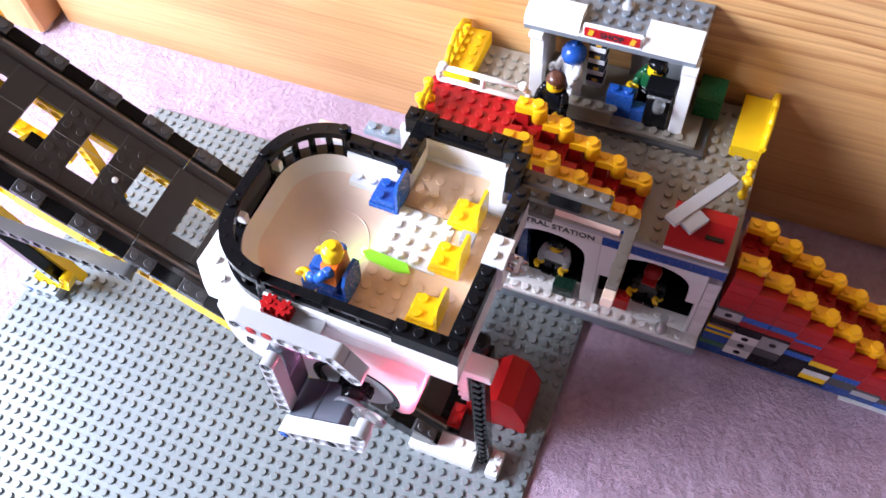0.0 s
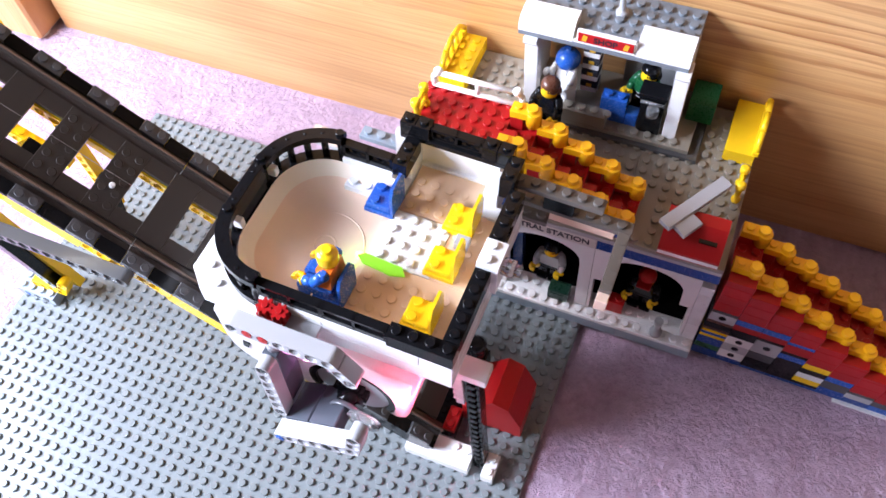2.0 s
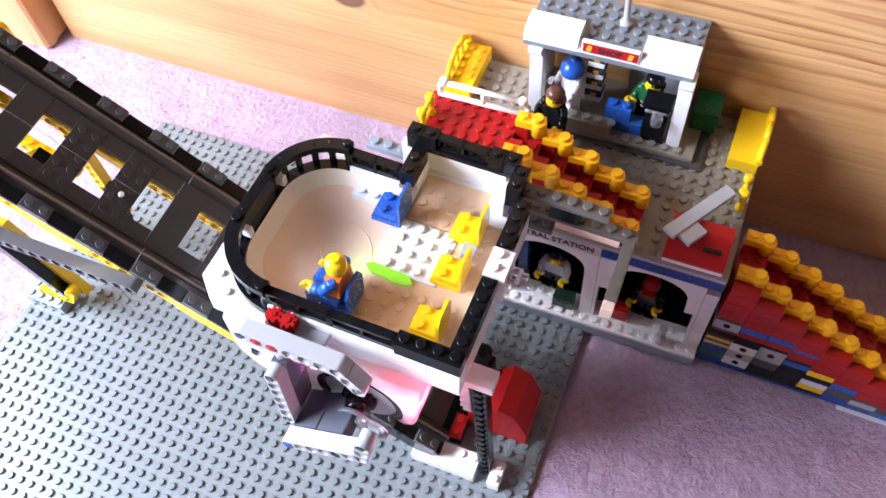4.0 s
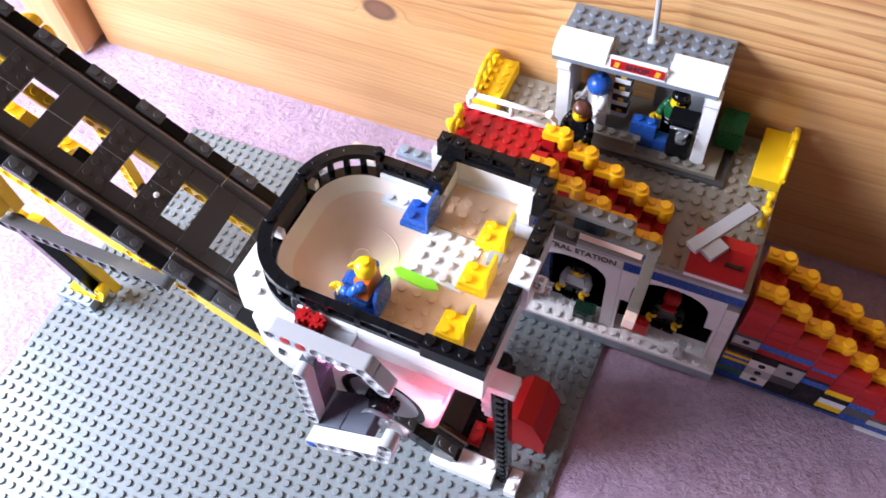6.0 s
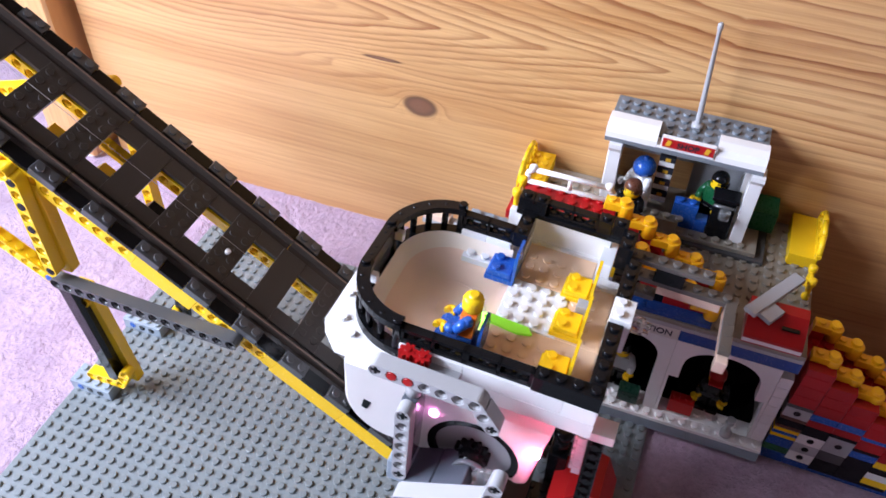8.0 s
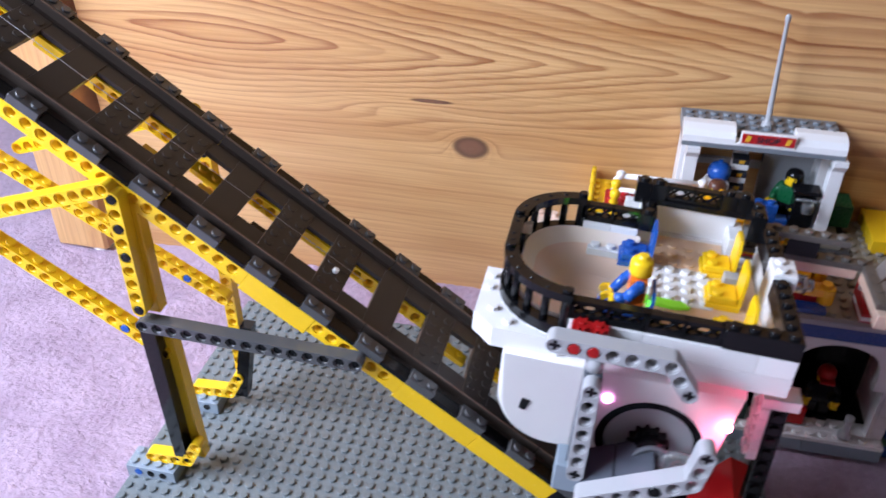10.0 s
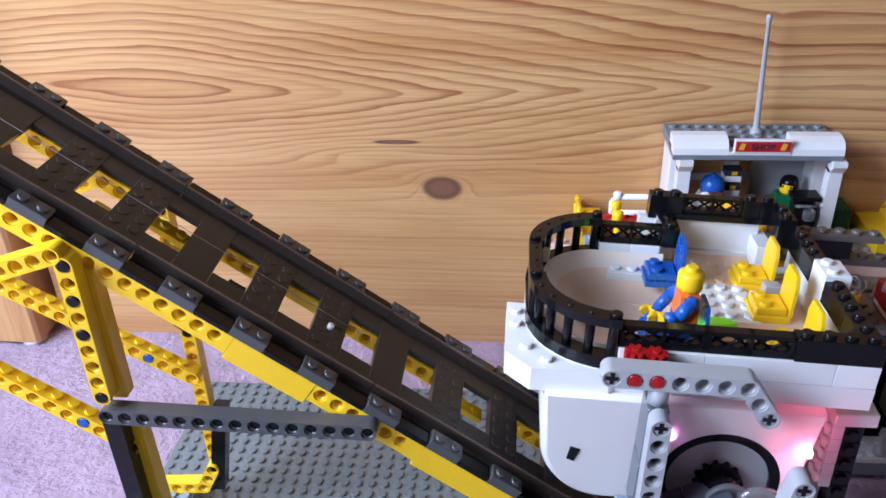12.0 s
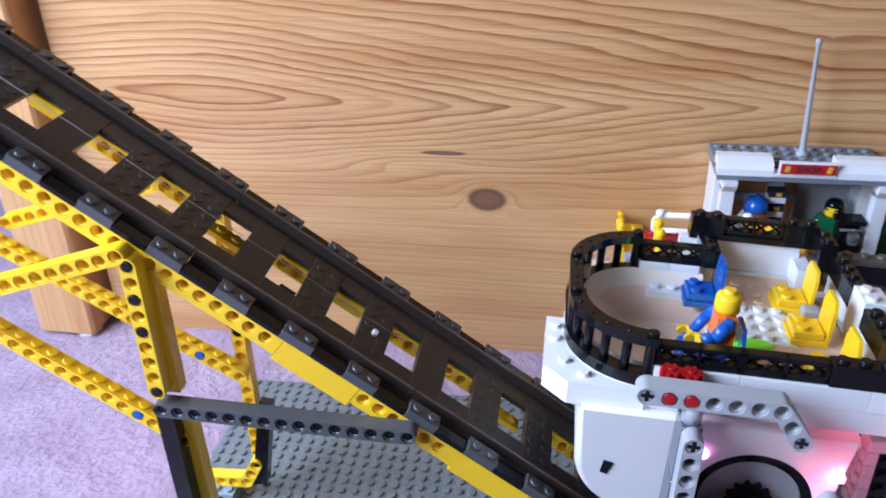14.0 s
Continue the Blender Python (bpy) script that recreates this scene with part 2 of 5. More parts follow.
def carpet_mat():
    m, nt, b, n, l = mat("mauve_carpet_pile")
    geo = n.new("ShaderNodeNewGeometry")
    tuft = n.new("ShaderNodeTexNoise")
    tuft.inputs["Scale"].default_value = 210
    tuft.inputs["Detail"].default_value = 5
    tuft.inputs["Roughness"].default_value = 0.7
    patch = n.new("ShaderNodeTexNoise")
    patch.inputs["Scale"].default_value = 26
    patch.inputs["Detail"].default_value = 4
    for t in (tuft, patch):
        l.new(geo.outputs["Position"], t.inputs["Vector"])
    ramp = n.new("ShaderNodeValToRGB")
    cr = ramp.color_ramp
    cr.elements[0].position, cr.elements[0].color = 0.25, (0.45, 0.31, 0.415, 1)
    cr.elements[1].position, cr.elements[1].color = 0.75, (0.67, 0.49, 0.63, 1)
    l.new(tuft.outputs["Fac"], ramp.inputs["Fac"])
    mix = n.new("ShaderNodeMix")
    mix.data_type = "RGBA"
    mix.blend_type = "MULTIPLY"
    pr = n.new("ShaderNodeMapRange")
    pr.inputs["From Min"].default_value, pr.inputs["From Max"].default_value = 0.4, 0.65
    l.new(patch.outputs["Fac"], pr.inputs["Value"])
    l.new(pr.outputs["Result"], mix.inputs["Factor"])
    l.new(ramp.outputs["Color"], mix.inputs[6])
    mix.inputs[7].default_value = (0.82, 0.79, 0.82, 1)
    l.new(mix.outputs[2], b.inputs["Base Color"])
    b.inputs["Roughness"].default_value = 0.95
    b.inputs["Sheen Weight"].default_value = 0.25
    bump = n.new("ShaderNodeBump")
    bump.inputs["Strength"].default_value = 1.0
    bump.inputs["Distance"].default_value = 0.005
    l.new(tuft.outputs["Fac"], bump.inputs["Height"])
    l.new(bump.outputs["Normal"], b.inputs["Normal"])
    return m


CARPET = carpet_mat()


def plaster(name, color):
    m, nt, b, n, l = mat(name)
    geo = n.new("ShaderNodeNewGeometry")
    t = n.new("ShaderNodeTexNoise")
    t.inputs["Scale"].default_value = 60
    t.inputs["Detail"].default_value = 5
    l.new(geo.outputs["Position"], t.inputs["Vector"])
    ramp = n.new("ShaderNodeValToRGB")
    ramp.color_ramp.elements[0].color = (*[c * 0.94 for c in color], 1)
    ramp.color_ramp.elements[1].color = (*color, 1)
    l.new(t.outputs["Fac"], ramp.inputs["Fac"])
    l.new(ramp.outputs["Color"], b.inputs["Base Color"])
    b.inputs["Roughness"].default_value = 0.8
    return m


PLASTER = plaster("cream_wall_paint", (0.58, 0.44, 0.32))
CEILING = plaster("white_ceiling_paint", (0.8, 0.8, 0.78))


# ---- mesh building, in millimetres ----
class Solid:
    """Collects faces in millimetres; each face keeps a material slot."""

    def __init__(self):
        self.v, self.f, self.m, self.smooth = [], [], [], []
        self.slot = 0
        self.weld = False

    def face(self, idx, smooth=False):
        self.f.append(idx)
        self.m.append(self.slot)
        self.smooth.append(smooth)

    def box(self, x0, x1, y0, y1, z0, z1, e=0.0):
        x0, x1, y0, y1, z0, z1 = x0 + e, x1 - e, y0 + e, y1 - e, z0, z1
        k = len(self.v)
        self.v += [(x0, y0, z0), (x1, y0, z0), (x1, y1, z0), (x0, y1, z0), (x0, y0, z1), (x1, y0, z1), (x1, y1, z1), (x0, y1, z1)]
        for q in ((3, 2, 1, 0), (4, 5, 6, 7), (0, 1, 5, 4), (1, 2, 6, 5), (2, 3, 7, 6), (3, 0, 4, 7)):
            self.face([k + i for i in q])
        return self

    def soft_box(self, x0, x1, y0, y1, z0, z1, c=0.35):
        """A box with chamfered edges."""
        k = len(self.v)
        for z, i in ((z0, c), (z0 + c, 0), (z1 - c, 0), (z1, c)):
            j = 0 if i else c
            # an octagon at each level keeps the upright edges chamfered too
            a = c
            self.v += [(x0 + i + (a if not i else 0), y0 + i, z), (x1 - i - (a if not i else 0), y0 + i, z), (x1 - i, y0 + i + (a if not i else 0), z), (x1 - i, y1 - i - (a if not i else 0), z),
                       (x1 - i - (a if not i else 0), y1 - i, z), (x0 + i + (a if not i else 0), y1 - i, z), (x0 + i, y1 - i - (a if not i else 0), z), (x0 + i, y0 + i + (a if not i else 0), z)]
        for lev in range(3):
            for s in range(8):
                p, q = k + lev * 8 + s, k + lev * 8 + (s + 1) % 8
                self.face([p, q, q + 8, p + 8])
        self.face([k + i for i in range(7, -1, -1)])
        self.face([k + 24 + i for i in range(8)])
        return self

    def prism(self, pts, axis, a, b):
        """A polygon, counter-clockwise seen from the axis's positive end, drawn out from a to b along x, y or z."""
        k, n = len(self.v), len(pts)
        for w in (a, b):
            for p, q in pts:
                self.v.append({"x": (w, p, q), "y": (p, w, q), "z": (p, q, w)}[axis])
        self.face([k + i for i in range(n - 1, -1, -1)])
        self.face([k + n + i for i in range(n)])
        for i in range(n):
            j = (i + 1) % n
            self.face([k + i, k + j, k + n + j, k + n + i])
        return self

    def tube(self, p, q, r, seg=12, r2=None, caps=True):
        """A round bar from p to q."""
        p, q = Vector(p), Vector(q)
        d = (q - p).normalized()
        s = d.orthogonal().normalized()
        t = d.cross(s)
        k = len(self.v)
        for c, rad in ((p, r), (q, r if r2 is None else r2)):
            for i in range(seg):
                a = 2 * math.pi * i / seg
                self.v.append(tuple(c + rad * (math.cos(a) * s + math.sin(a) * t)))
        for i in range(seg):
            j = (i + 1) % seg
            self.face([k + i, k + j, k + seg + j, k + seg + i], True)
        if caps:
            self.face([k + i for i in range(seg - 1, -1, -1)])
            self.face([k + seg + i for i in range(seg)])
        return self

    def lathe(self, c, prof, seg=20, axis="z"):
        """A turned form: (radius, height) pairs upward from c."""
        k = len(self.v)
        for r, h in prof:
            for i in range(seg):
                a = 2 * math.pi * i / seg
                u, w = r * math.cos(a), r * math.sin(a)
                o = {"z": (u, w, h), "y": (u, h, w), "x": (h, u, w)}[axis]
                self.v.append((c[0] + o[0], c[1] + o[1], c[2] + o[2]))
        for lev in range(len(prof) - 1):
            for i in range(seg):
                j = (i + 1) % seg
                a, b2 = k + lev * seg + i, k + lev * seg + j
                self.face([a, b2, b2 + seg, a + seg], True)
        self.face([k + i for i in range(seg - 1, -1, -1)])
        e = k + (len(prof) - 1) * seg
        self.face([e + i for i in range(seg)])
        return self

    def stud(self, x, y, z, seg=12, h=1.7, r=2.4):
        k = len(self.v)
        for rr, zz in ((r, z), (r, z + h - 0.25), (r - 0.25, z + h)):
            for i in range(seg):
                a = 2 * math.pi * i / seg
                self.v.append((x + rr * math.cos(a), y + rr * math.sin(a), zz))
        for lev in range(2):
            for i in range(seg):
                j = (i + 1) % seg
                self.face([k + lev * seg + i, k + lev * seg + j, k + (lev + 1) * seg + j, k + (lev + 1) * seg + i], True)
        self.face([k + 2 * seg + i for i in range(seg)])
        return self

    def studs(self, x0, x1, y0, y1, z, seg=12):
        for i in range(round((x1 - x0) / 8)):
            for j in range(round((y1 - y0) / 8)):
                self.stud(x0 + 4 + 8 * i, y0 + 4 + 8 * j, z, seg)
        return self

    def brick(self, x0, x1, y0, y1, z0, z1, studs=True, seg=12):
        self.soft_box(x0 + 0.08, x1 - 0.08, y0 + 0.08, y1 - 0.08, z0, z1, 0.22)
        if studs:
            self.studs(x0, x1, y0, y1, z1, seg)
        return self

    def loft(self, low, high):
        """A leaning post between two rectangles (x0, x1, y0, y1, z)."""
        k = len(self.v)
        for x0, x1, y0, y1, z in (low, high):
            self.v += [(x0, y0, z), (x1, y0, z), (x1, y1, z), (x0, y1, z)]
        for q in ((3, 2, 1, 0), (4, 5, 6, 7), (0, 1, 5, 4), (1, 2, 6, 5), (2, 3, 7, 6), (3, 0, 4, 7)):
            self.face([k + i for i in q])
        return self

    def turn(self, m):
        """All that is held so far, moved by the matrix m (millimetres)."""
        self.v = [tuple(m @ Vector(p)) for p in self.v]
        return self

    def add(self, other, m=None):
        k = len(self.v)
        self.v += [tuple(m @ Vector(p)) for p in other.v] if m else other.v
        self.f += [[k + i for i in q] for q in other.f]
        self.m += [self.slot] * len(other.f)
        self.smooth += other.smooth
        return self

    def mesh(self, name, *mats):
        me = bpy.data.meshes.new(name)
        me.from_pydata([(x / 1000, y / 1000, z / 1000) for x, y, z in self.v], [], self.f)
        for x in mats:
            me.materials.append(x)
        me.polygons.foreach_set("material_index", self.m)
        me.polygons.foreach_set("use_smooth", self.smooth)
        me.update()
        bm = bmesh.new()
        bm.from_mesh(me)
        if self.weld:
            bmesh.ops.remove_doubles(bm, verts=bm.verts, dist=0.00002)
        bmesh.ops.recalc_face_normals(bm, faces=bm.faces)
        bm.to_mesh(me)
        bm.free()
        return me


def part(name, solid, material, parent, label=""):
    mats = material if isinstance(material, (tuple, list)) else (material,)
    ob = new(name, solid.mesh(name, *mats))
    ob.parent = parent
    return tagged(ob, label)


def thing(name, label, category, group="", m=None, kind=""):
    ob = new(name)
    ob.empty_display_size = 0.01
    if m is not None:
        ob.matrix_world = m
    return tagged(ob, label, category, group, kind)


def whole(name, solid, material, label, category, group="", kind=""):
    mats = material if isinstance(material, (tuple, list)) else (material,)
    return tagged(new(name, solid.mesh(name, *mats)), label, category, group, kind)


def liftarm_cell(s, cx, cz, y0, y1, ends=(), a=3.7):
    """One hole of a technic arm lying in the xz plane; ends: the directions, in degrees, in which the arm goes on from here."""
    rim, hole = 3.05, 2.45
    corner = math.degrees(math.atan2(a, 4.0))
    steps = sorted({0, 15, 30, corner, 60, 75, 90, 105, 120, 180 - corner, 150, 165})
    steps += [180 + q for q in steps]
    d0 = ends[0] if ends else 0
    angles = [math.radians(d0 + q) for q in steps]
    seg = len(angles)

    def reach(t):
        r = a
        for d in ends:
            dd = abs((t - math.radians(d) + math.pi) % (2 * math.pi) - math.pi)
            if dd <= math.radians(corner) + 1e-6:
                r = max(r, 4.0 / math.cos(dd))
            elif dd <= math.pi / 2 + 1e-6:
                r = max(r, a / math.sin(dd))
        return r

    idx = {}
    for key, y, inward in (("f", y0, 0.8), ("b", y1, -0.8)):
        rings = [[], [], [], []]
        for t in angles:
            r = reach(t)
            c, q = math.cos(t), math.sin(t)
            rings[0].append((cx + r * c, y, cz + r * q))
            rings[1].append((cx + rim * c, y, cz + rim * q))
            rings[2].append((cx + rim * c, y + inward, cz + rim * q))
            rings[3].append((cx + hole * c, y + inward, cz + hole * q))
        idx[key] = []
        for ring in rings:
            idx[key].append(len(s.v))
            s.v += ring
        for lev in range(3):
            p, q = idx[key][lev], idx[key][lev + 1]
            for i in range(seg):
                k = (i + 1) % seg
                s.face([p + i, p + k, q + k, q + i])
    for p, q, outer in ((idx["f"][0], idx["b"][0], True), (idx["f"][3], idx["b"][3], False)):
        for i in range(seg):
            k = (i + 1) % seg
            mid = (math.degrees(angles[i]) + (steps[k] - steps[i]) % 360 / 2)
            joined = any(abs((mid - d + 180) % 360 - 180) < corner - 0.5 for d in ends)
            if not (outer and joined):
                s.face([p + i, p + k, q + k, q + i], not outer)
    s.weld = True
    return s


def liftarm(s, x, z, y0, y1, runs):
    """A technic arm from the hole at (x, z): runs of (number of further holes, direction in degrees)."""
    pts, dirs = [(x, z)], [[]]
    for n, d in runs:
        for _ in range(n):
            dirs[-1].append(d)
            x, z = x + 8 * math.cos(math.radians(d)), z + 8 * math.sin(math.radians(d))
            pts.append((x, z))
            dirs.append([d + 180])
    for i, ((px, pz), d) in enumerate(zip(pts, dirs)):
        liftarm_cell(s, px, pz, y0, y1, d)
    return pts


def axle_ends(arm, pts, y0, y1, material):
    """Cross-shaped axle holes in the first and last hole of an arm."""
    for x, z in (pts[0], pts[-1]):
        socket = part("axle_socket", Solid().tube((x, y0 + 0.5, z), (x, y1 - 0.5, z), 2.44, 16), material, arm)
        c = [(0.8, 2.3), (-0.8, 2.3), (-0.8, 0.8), (-2.3, 0.8), (-2.3, -0.8), (-0.8, -0.8), (-0.8, -2.3), (0.8, -2.3), (0.8, -0.8), (2.3, -0.8), (2.3, 0.8), (0.8, 0.8)]
        s = Solid().prism([(x + p, z + q) for p, q in c], "y", y0 + 0.35, y0 + 0.6)
        part("axle_hole", s, BLACK, arm)


def pins(s, pts, y0, y1, r=2.35):
    """Round connector ends in the holes at pts."""
    for x, z in pts:
        s.tube((x, y0, z), (x, y1, z), r, 14)
        s.tube((x, y0 - 0.15, z), (x, y0, z), 1.1, 10)
    return s


def text_solid(words, width, height, depth=0.25):
    """Letters of the built-in font as a mesh in the xz plane, facing -y, its left foot at the origin (millimetres)."""
    cu = bpy.data.curves.new("letters", "FONT")
    cu.body = words
    cu.extrude = 0.01
    cu.offset = 0.022
    tmp = new("letters", cu)
    bpy.context.view_layer.update()
    me = bpy.data.meshes.new_from_object(tmp.evaluated_get(bpy.context.evaluated_depsgraph_get()))
    bpy.data.objects.remove(tmp)
    xs = [v.co.x for v in me.vertices]
    ys = [v.co.y for v in me.vertices]
    s = Solid()
    fx, fy = width / (max(xs) - min(xs)), height / (max(ys) - min(ys))
    s.v = [((v.co.x - min(xs)) * fx, -depth if v.co.z > 0 else 0.0, (v.co.y - min(ys)) * fy) for v in me.vertices]
    for p in me.polygons:
        s.face(list(p.vertices))
    bpy.data.meshes.remove(me)
    return s


def at(x, y, z):
    return Matrix.Translation((x, y, z))


# ---- the room ----
def build_room():
    s = Solid()
    # carpet: a coarse sheet to the walls with a fine, uneven one in its middle
    x0, x1, y0, y1 = -640.0, 460.0, -330.0, 135.0
    nx, ny = 420, 180
    k = len(s.v)
    for j in range(ny + 1):
        for i in range(nx + 1):
            x, y = x0 + (x1 - x0) * i / nx, y0 + (y1 - y0) * j / ny
            edge = min(1.0, min(i, nx - i, j, ny - j) / 3)
            z = -3.6 + edge * (1.1 * noise.noise((x / 9, y / 9, 0)) + 1.0 * noise.noise((x / 3.6, y / 3.6, 5)))
            sag = max(0.0, min(1.0, (x - 140) / 160)) * max(0.0, min(1.0, (450 - x) / 60))
            z -= 6.0 * sag
            if -322 < x < 66 and -312 < y < 62:
                z = -4.6
            s.v.append((x, y, z))
    for j in range(ny):
        for i in range(nx):
            a = k + j * (nx + 1) + i
            s.face([a, a + 1, a + nx + 2, a + nx + 1], True)
    for bx in ((-890, x0, -2200, 900), (x1, 1700, -2200, 900), (x0, x1, -2200, y0), (x0, x1, y1, 900)):
        k = len(s.v)
        s.v += [(bx[0], bx[2], -3.6), (bx[1], bx[2], -3.6), (bx[1], bx[3], -3.6), (bx[0], bx[3], -3.6)]
        s.face([k, k + 1, k + 2, k + 3])
    whole("carpet", s, CARPET, "mauve pink short-pile bedroom carpet", "carpet", kind="structure")

    s = Solid().box(-990, -890, -2300, 1000, -20, 420).box(-990, -890, -2300, 1000, 980, 2400)
    s.box(-990, -890, -2300, -840, 420, 980).box(-990, -890, 0, 1000, 420, 980)
    whole("wall_west", s, PLASTER, "pale painted wall with a wide window opening", "wall", kind="structure")
    whole("wall_east", Solid().box(1700, 1800, -2300, 1000, -20, 2400), PLASTER, "plain pale painted bedroom wall", "wall", kind="structure")
    whole("wall_south", Solid().box(-890, 1700, -2300, -2200, -20, 2400), PLASTER, "plain pale painted bedroom wall", "wall", kind="structure")
    whole("wall_north", Solid().box(-890, 1700, 900, 1000, -20, 2400), PLASTER, "plain pale painted bedroom wall", "wall", kind="structure")
    whole("ceiling", Solid().box(-990, 1800, -2300, 1000, 2400, 2500), CEILING, "plain white painted ceiling", "ceiling", kind="structure")
    win = thing("window_1", "white framed window without curtains", "window", kind="structure")
    f = Solid()
    f.box(-980, -920, -840, -790, 420, 980).box(-980, -920, -50, 0, 420, 980)
    f.box(-980, -920, -790, -50, 420, 470).box(-980, -920, -790, -50, 930, 980)
    part("window_frame", f, WHITE, win)

    bed = thing("bed_frame", "varnished knotty pine bed with a wide side board", "bed")
    part("side_board", Solid().soft_box(-459, 1200, 120, 142, -5.5, 430, 1.5), PINE, bed)
    part("post", Solid().soft_box(-515, -467, 97, 160, -2.0, 520, 2.5), PINE_POST, bed, "square pine bed post")
    s = Solid()
    s.lathe((-478, 108, -5), [(9, 0), (9.5, 2), (8, 3.2)], 16)
    part("glide", s, WHITE, bed, "white plastic floor glide")


build_room()


# ---- grey baseplate ----
def build_baseplate():
    s = Solid()
    bp = thing("baseplate", "large light grey studded toy baseplate on the carpet", "baseplate")
    part("sheet", Solid().soft_box(-320, 64, -326, 58, -3.4, 0, 0.5), PLATEGREY, bp)
    for i in range(48):
        for j in range(48):
            x, y = -316 + 8 * i, -322 + 8 * j
            if not (y > -2 and x > -56):
                s.stud(x, y, 0, 14)
    tagged(part("studs", s, PLATEGREY, bp), kind="stuff")


build_baseplate()

TH = 36.0
P0X, P0Z = -298.2, 229.6


# ---- inclined track; along u downhill, across y, w up from the line of holes ----
def build_track():
    trk = thing("toy_incline_track", "steep black and yellow brick-built toy track", "toy track", m=pose(P0X / 1000, 0, P0Z / 1000, 0, TH, 0))
    u0, u1 = -176.0, 372.0
    # side beams: lengths of yellow technic bricks with a row of holes
    for y0, y1 in ((-127.0, -119.2), (-56.8, -49.0)):
        u = u0
        lengths = [(128, False), (147, False), (39, True), (54, False), (48, True), (52, True), (80, True)]
        for ln, plain in lengths:
            s = Solid()
            e = min(u + ln, u1)
            if plain:
                s.soft_box(u + 0.1, e - 0.1, y0, y1, -8.4, 4.0, 0.25)
            else:
                count = int((e - u) / 8)
                for i in range(count):
                    liftarm_cell(s, u + 4 + 8 * i, 0, y0, y1, (0, 180), a=4.0)
                s.box(u, u + 8 * count, y0 + 0.3, y1 - 0.3, -5.8, -4.0)
                if u + 8 * count < e - 0.5:
                    s.box(u + 8 * count, e, y0, y1, -5.8, 4.0)
            if e > 300:
                part("side_beam", s, BLACK, trk, "plain black beam")
            else:
                part("side_beam", s, YELLOW, trk, "yellow beam with a row of round holes" if not plain else "plain yellow beam")
            u = e
    # deck planks with square gaps between them
    u = -162.0
    k = 0
    while u < u1 - 14:
        a, b = u, u + 16
        s = Solid()
        s.soft_box(a, min(b, u1), -110.5, -65.5, 4.0, 7.2, 0.25)
        if k % 3 != 1:
            for i in range(2):
                for j in range(5):
                    s.stud(a + 4 + 8 * i, -104 + 8 * j, 7.2, 12, 0.5)
        part("plank", s, TRACKGREY, trk)
        u += 32
        k += 1
    # edges of the deck beside the gaps
    for ya, yb in ((-110.5, -101.0), (-75.0, -65.5)):
        u = -178.0
        while u < u1 - 14:
            part("edge_plate", Solid().box(u + 0.05, min(u + 15.95, u1), ya, yb, 4.2, 7.0), TRACKGREY, trk)
            u += 32
    # yellow pieces that show at the far edge of the gaps
    for k in range(17):
        u = -178 + 32 * k
        s = Solid()
        if k % 5 == 2:
            s.soft_box(u - 1, u + 17, -83, -75.2, -4.4, -1.4, 0.2)
            s.studs(u, u + 16, -83, -75, -1.4)
        elif k % 5 == 4:
            s.soft_box(u - 1, u + 17, -76.6, -68, -2.6, 4.0, 0.2)
        else:
            for q in range(-1, 3):
                liftarm_cell(s, u + 4 + 8 * q, 0, -76.2, -68.6, (0, 180), a=4.0)
        part("inner_beam", s, YELLOW, trk, "yellow piece under the gap")
    for u, m in ((46, YELLOW), (78, BLACK), (14, YELLOW)):
        s = Solid().prism([(u - 2, -30), (u + 6, -30), (u + 16, 2), (u + 8, 2)], "y", -100, -92)
        part("inner_brace", s, m, trk)
    # rails
    for y in (-115.5, -60.5):
        prof = [(y - 5.1, 4.0), (y + 5.1, 4.0), (y + 5.1, 5.8), (y + 3.0, 6.0), (y + 1.0, 6.4), (y + 1.0, 10.3), (y + 0.7, 10.8), (y - 0.7, 10.8), (y - 1.0, 10.3), (y - 1.0, 6.4), (y - 3.0, 6.0), (y - 5.1, 5.8)]
        for a in range(5):
            ua, ub = u0 + a * 112, min(u0 + a * 112 + 111.7, u1)
            rail = part("rail", Solid().prism(prof, "x", ua, ub), RAILBROWN, trk, "worn brown-black toy rail")
            # thin pale strip that paints the rail top's highlight together with its wear
            part("worn_edge", Solid().soft_box(ua + 0.5, ub - 0.5, y - 0.55, y + 0.55, 10.7, 11.05, 0.1), RAILWORN_GLINT, rail, "rubbed brown running edge with its glint in the colour")
    # outer ledge: studded dark grey plates between black tiles
    for ya, yb, sy in ((-127.2, -119.4, -123.3), (-56.6, -48.8, -52.7)):
        u, n = u0, 0
        while u < u1 - 3:
            e = min(u + 16, u1)
            s = Solid()
            if n % 2:
                s.soft_box(u + 0.1, e - 0.1, ya, yb, 4.0, 9.0, 0.25)
                for c in (u + 4, u + 12):
                    if c < u1 - 2:
                        s.stud(c, sy, 9.0, 12, 1.2)
                part("ledge_plate", s, DGREY, trk)
            else:
                s.soft_box(u + 0.1, e - 0.1, ya, yb, 4.0, 6.8, 0.25)
                part("ledge_tile", s, BLACK, trk)
            u, n = e, n + 1
    # pull cord down the middle
    s = Solid().tube((u0, -87.5, 9.2), (150, -87.5, 9.2), 0.14, 6)
    part("cord", s, LGREY, trk, "thin white pull cord")
    s = Solid().lathe((134, -93, 7.2), [(1.6, 0), (1.6, 2.0), (1.0, 2.4)], 12)
    part("peg", s, WHITE, trk)


build_track()


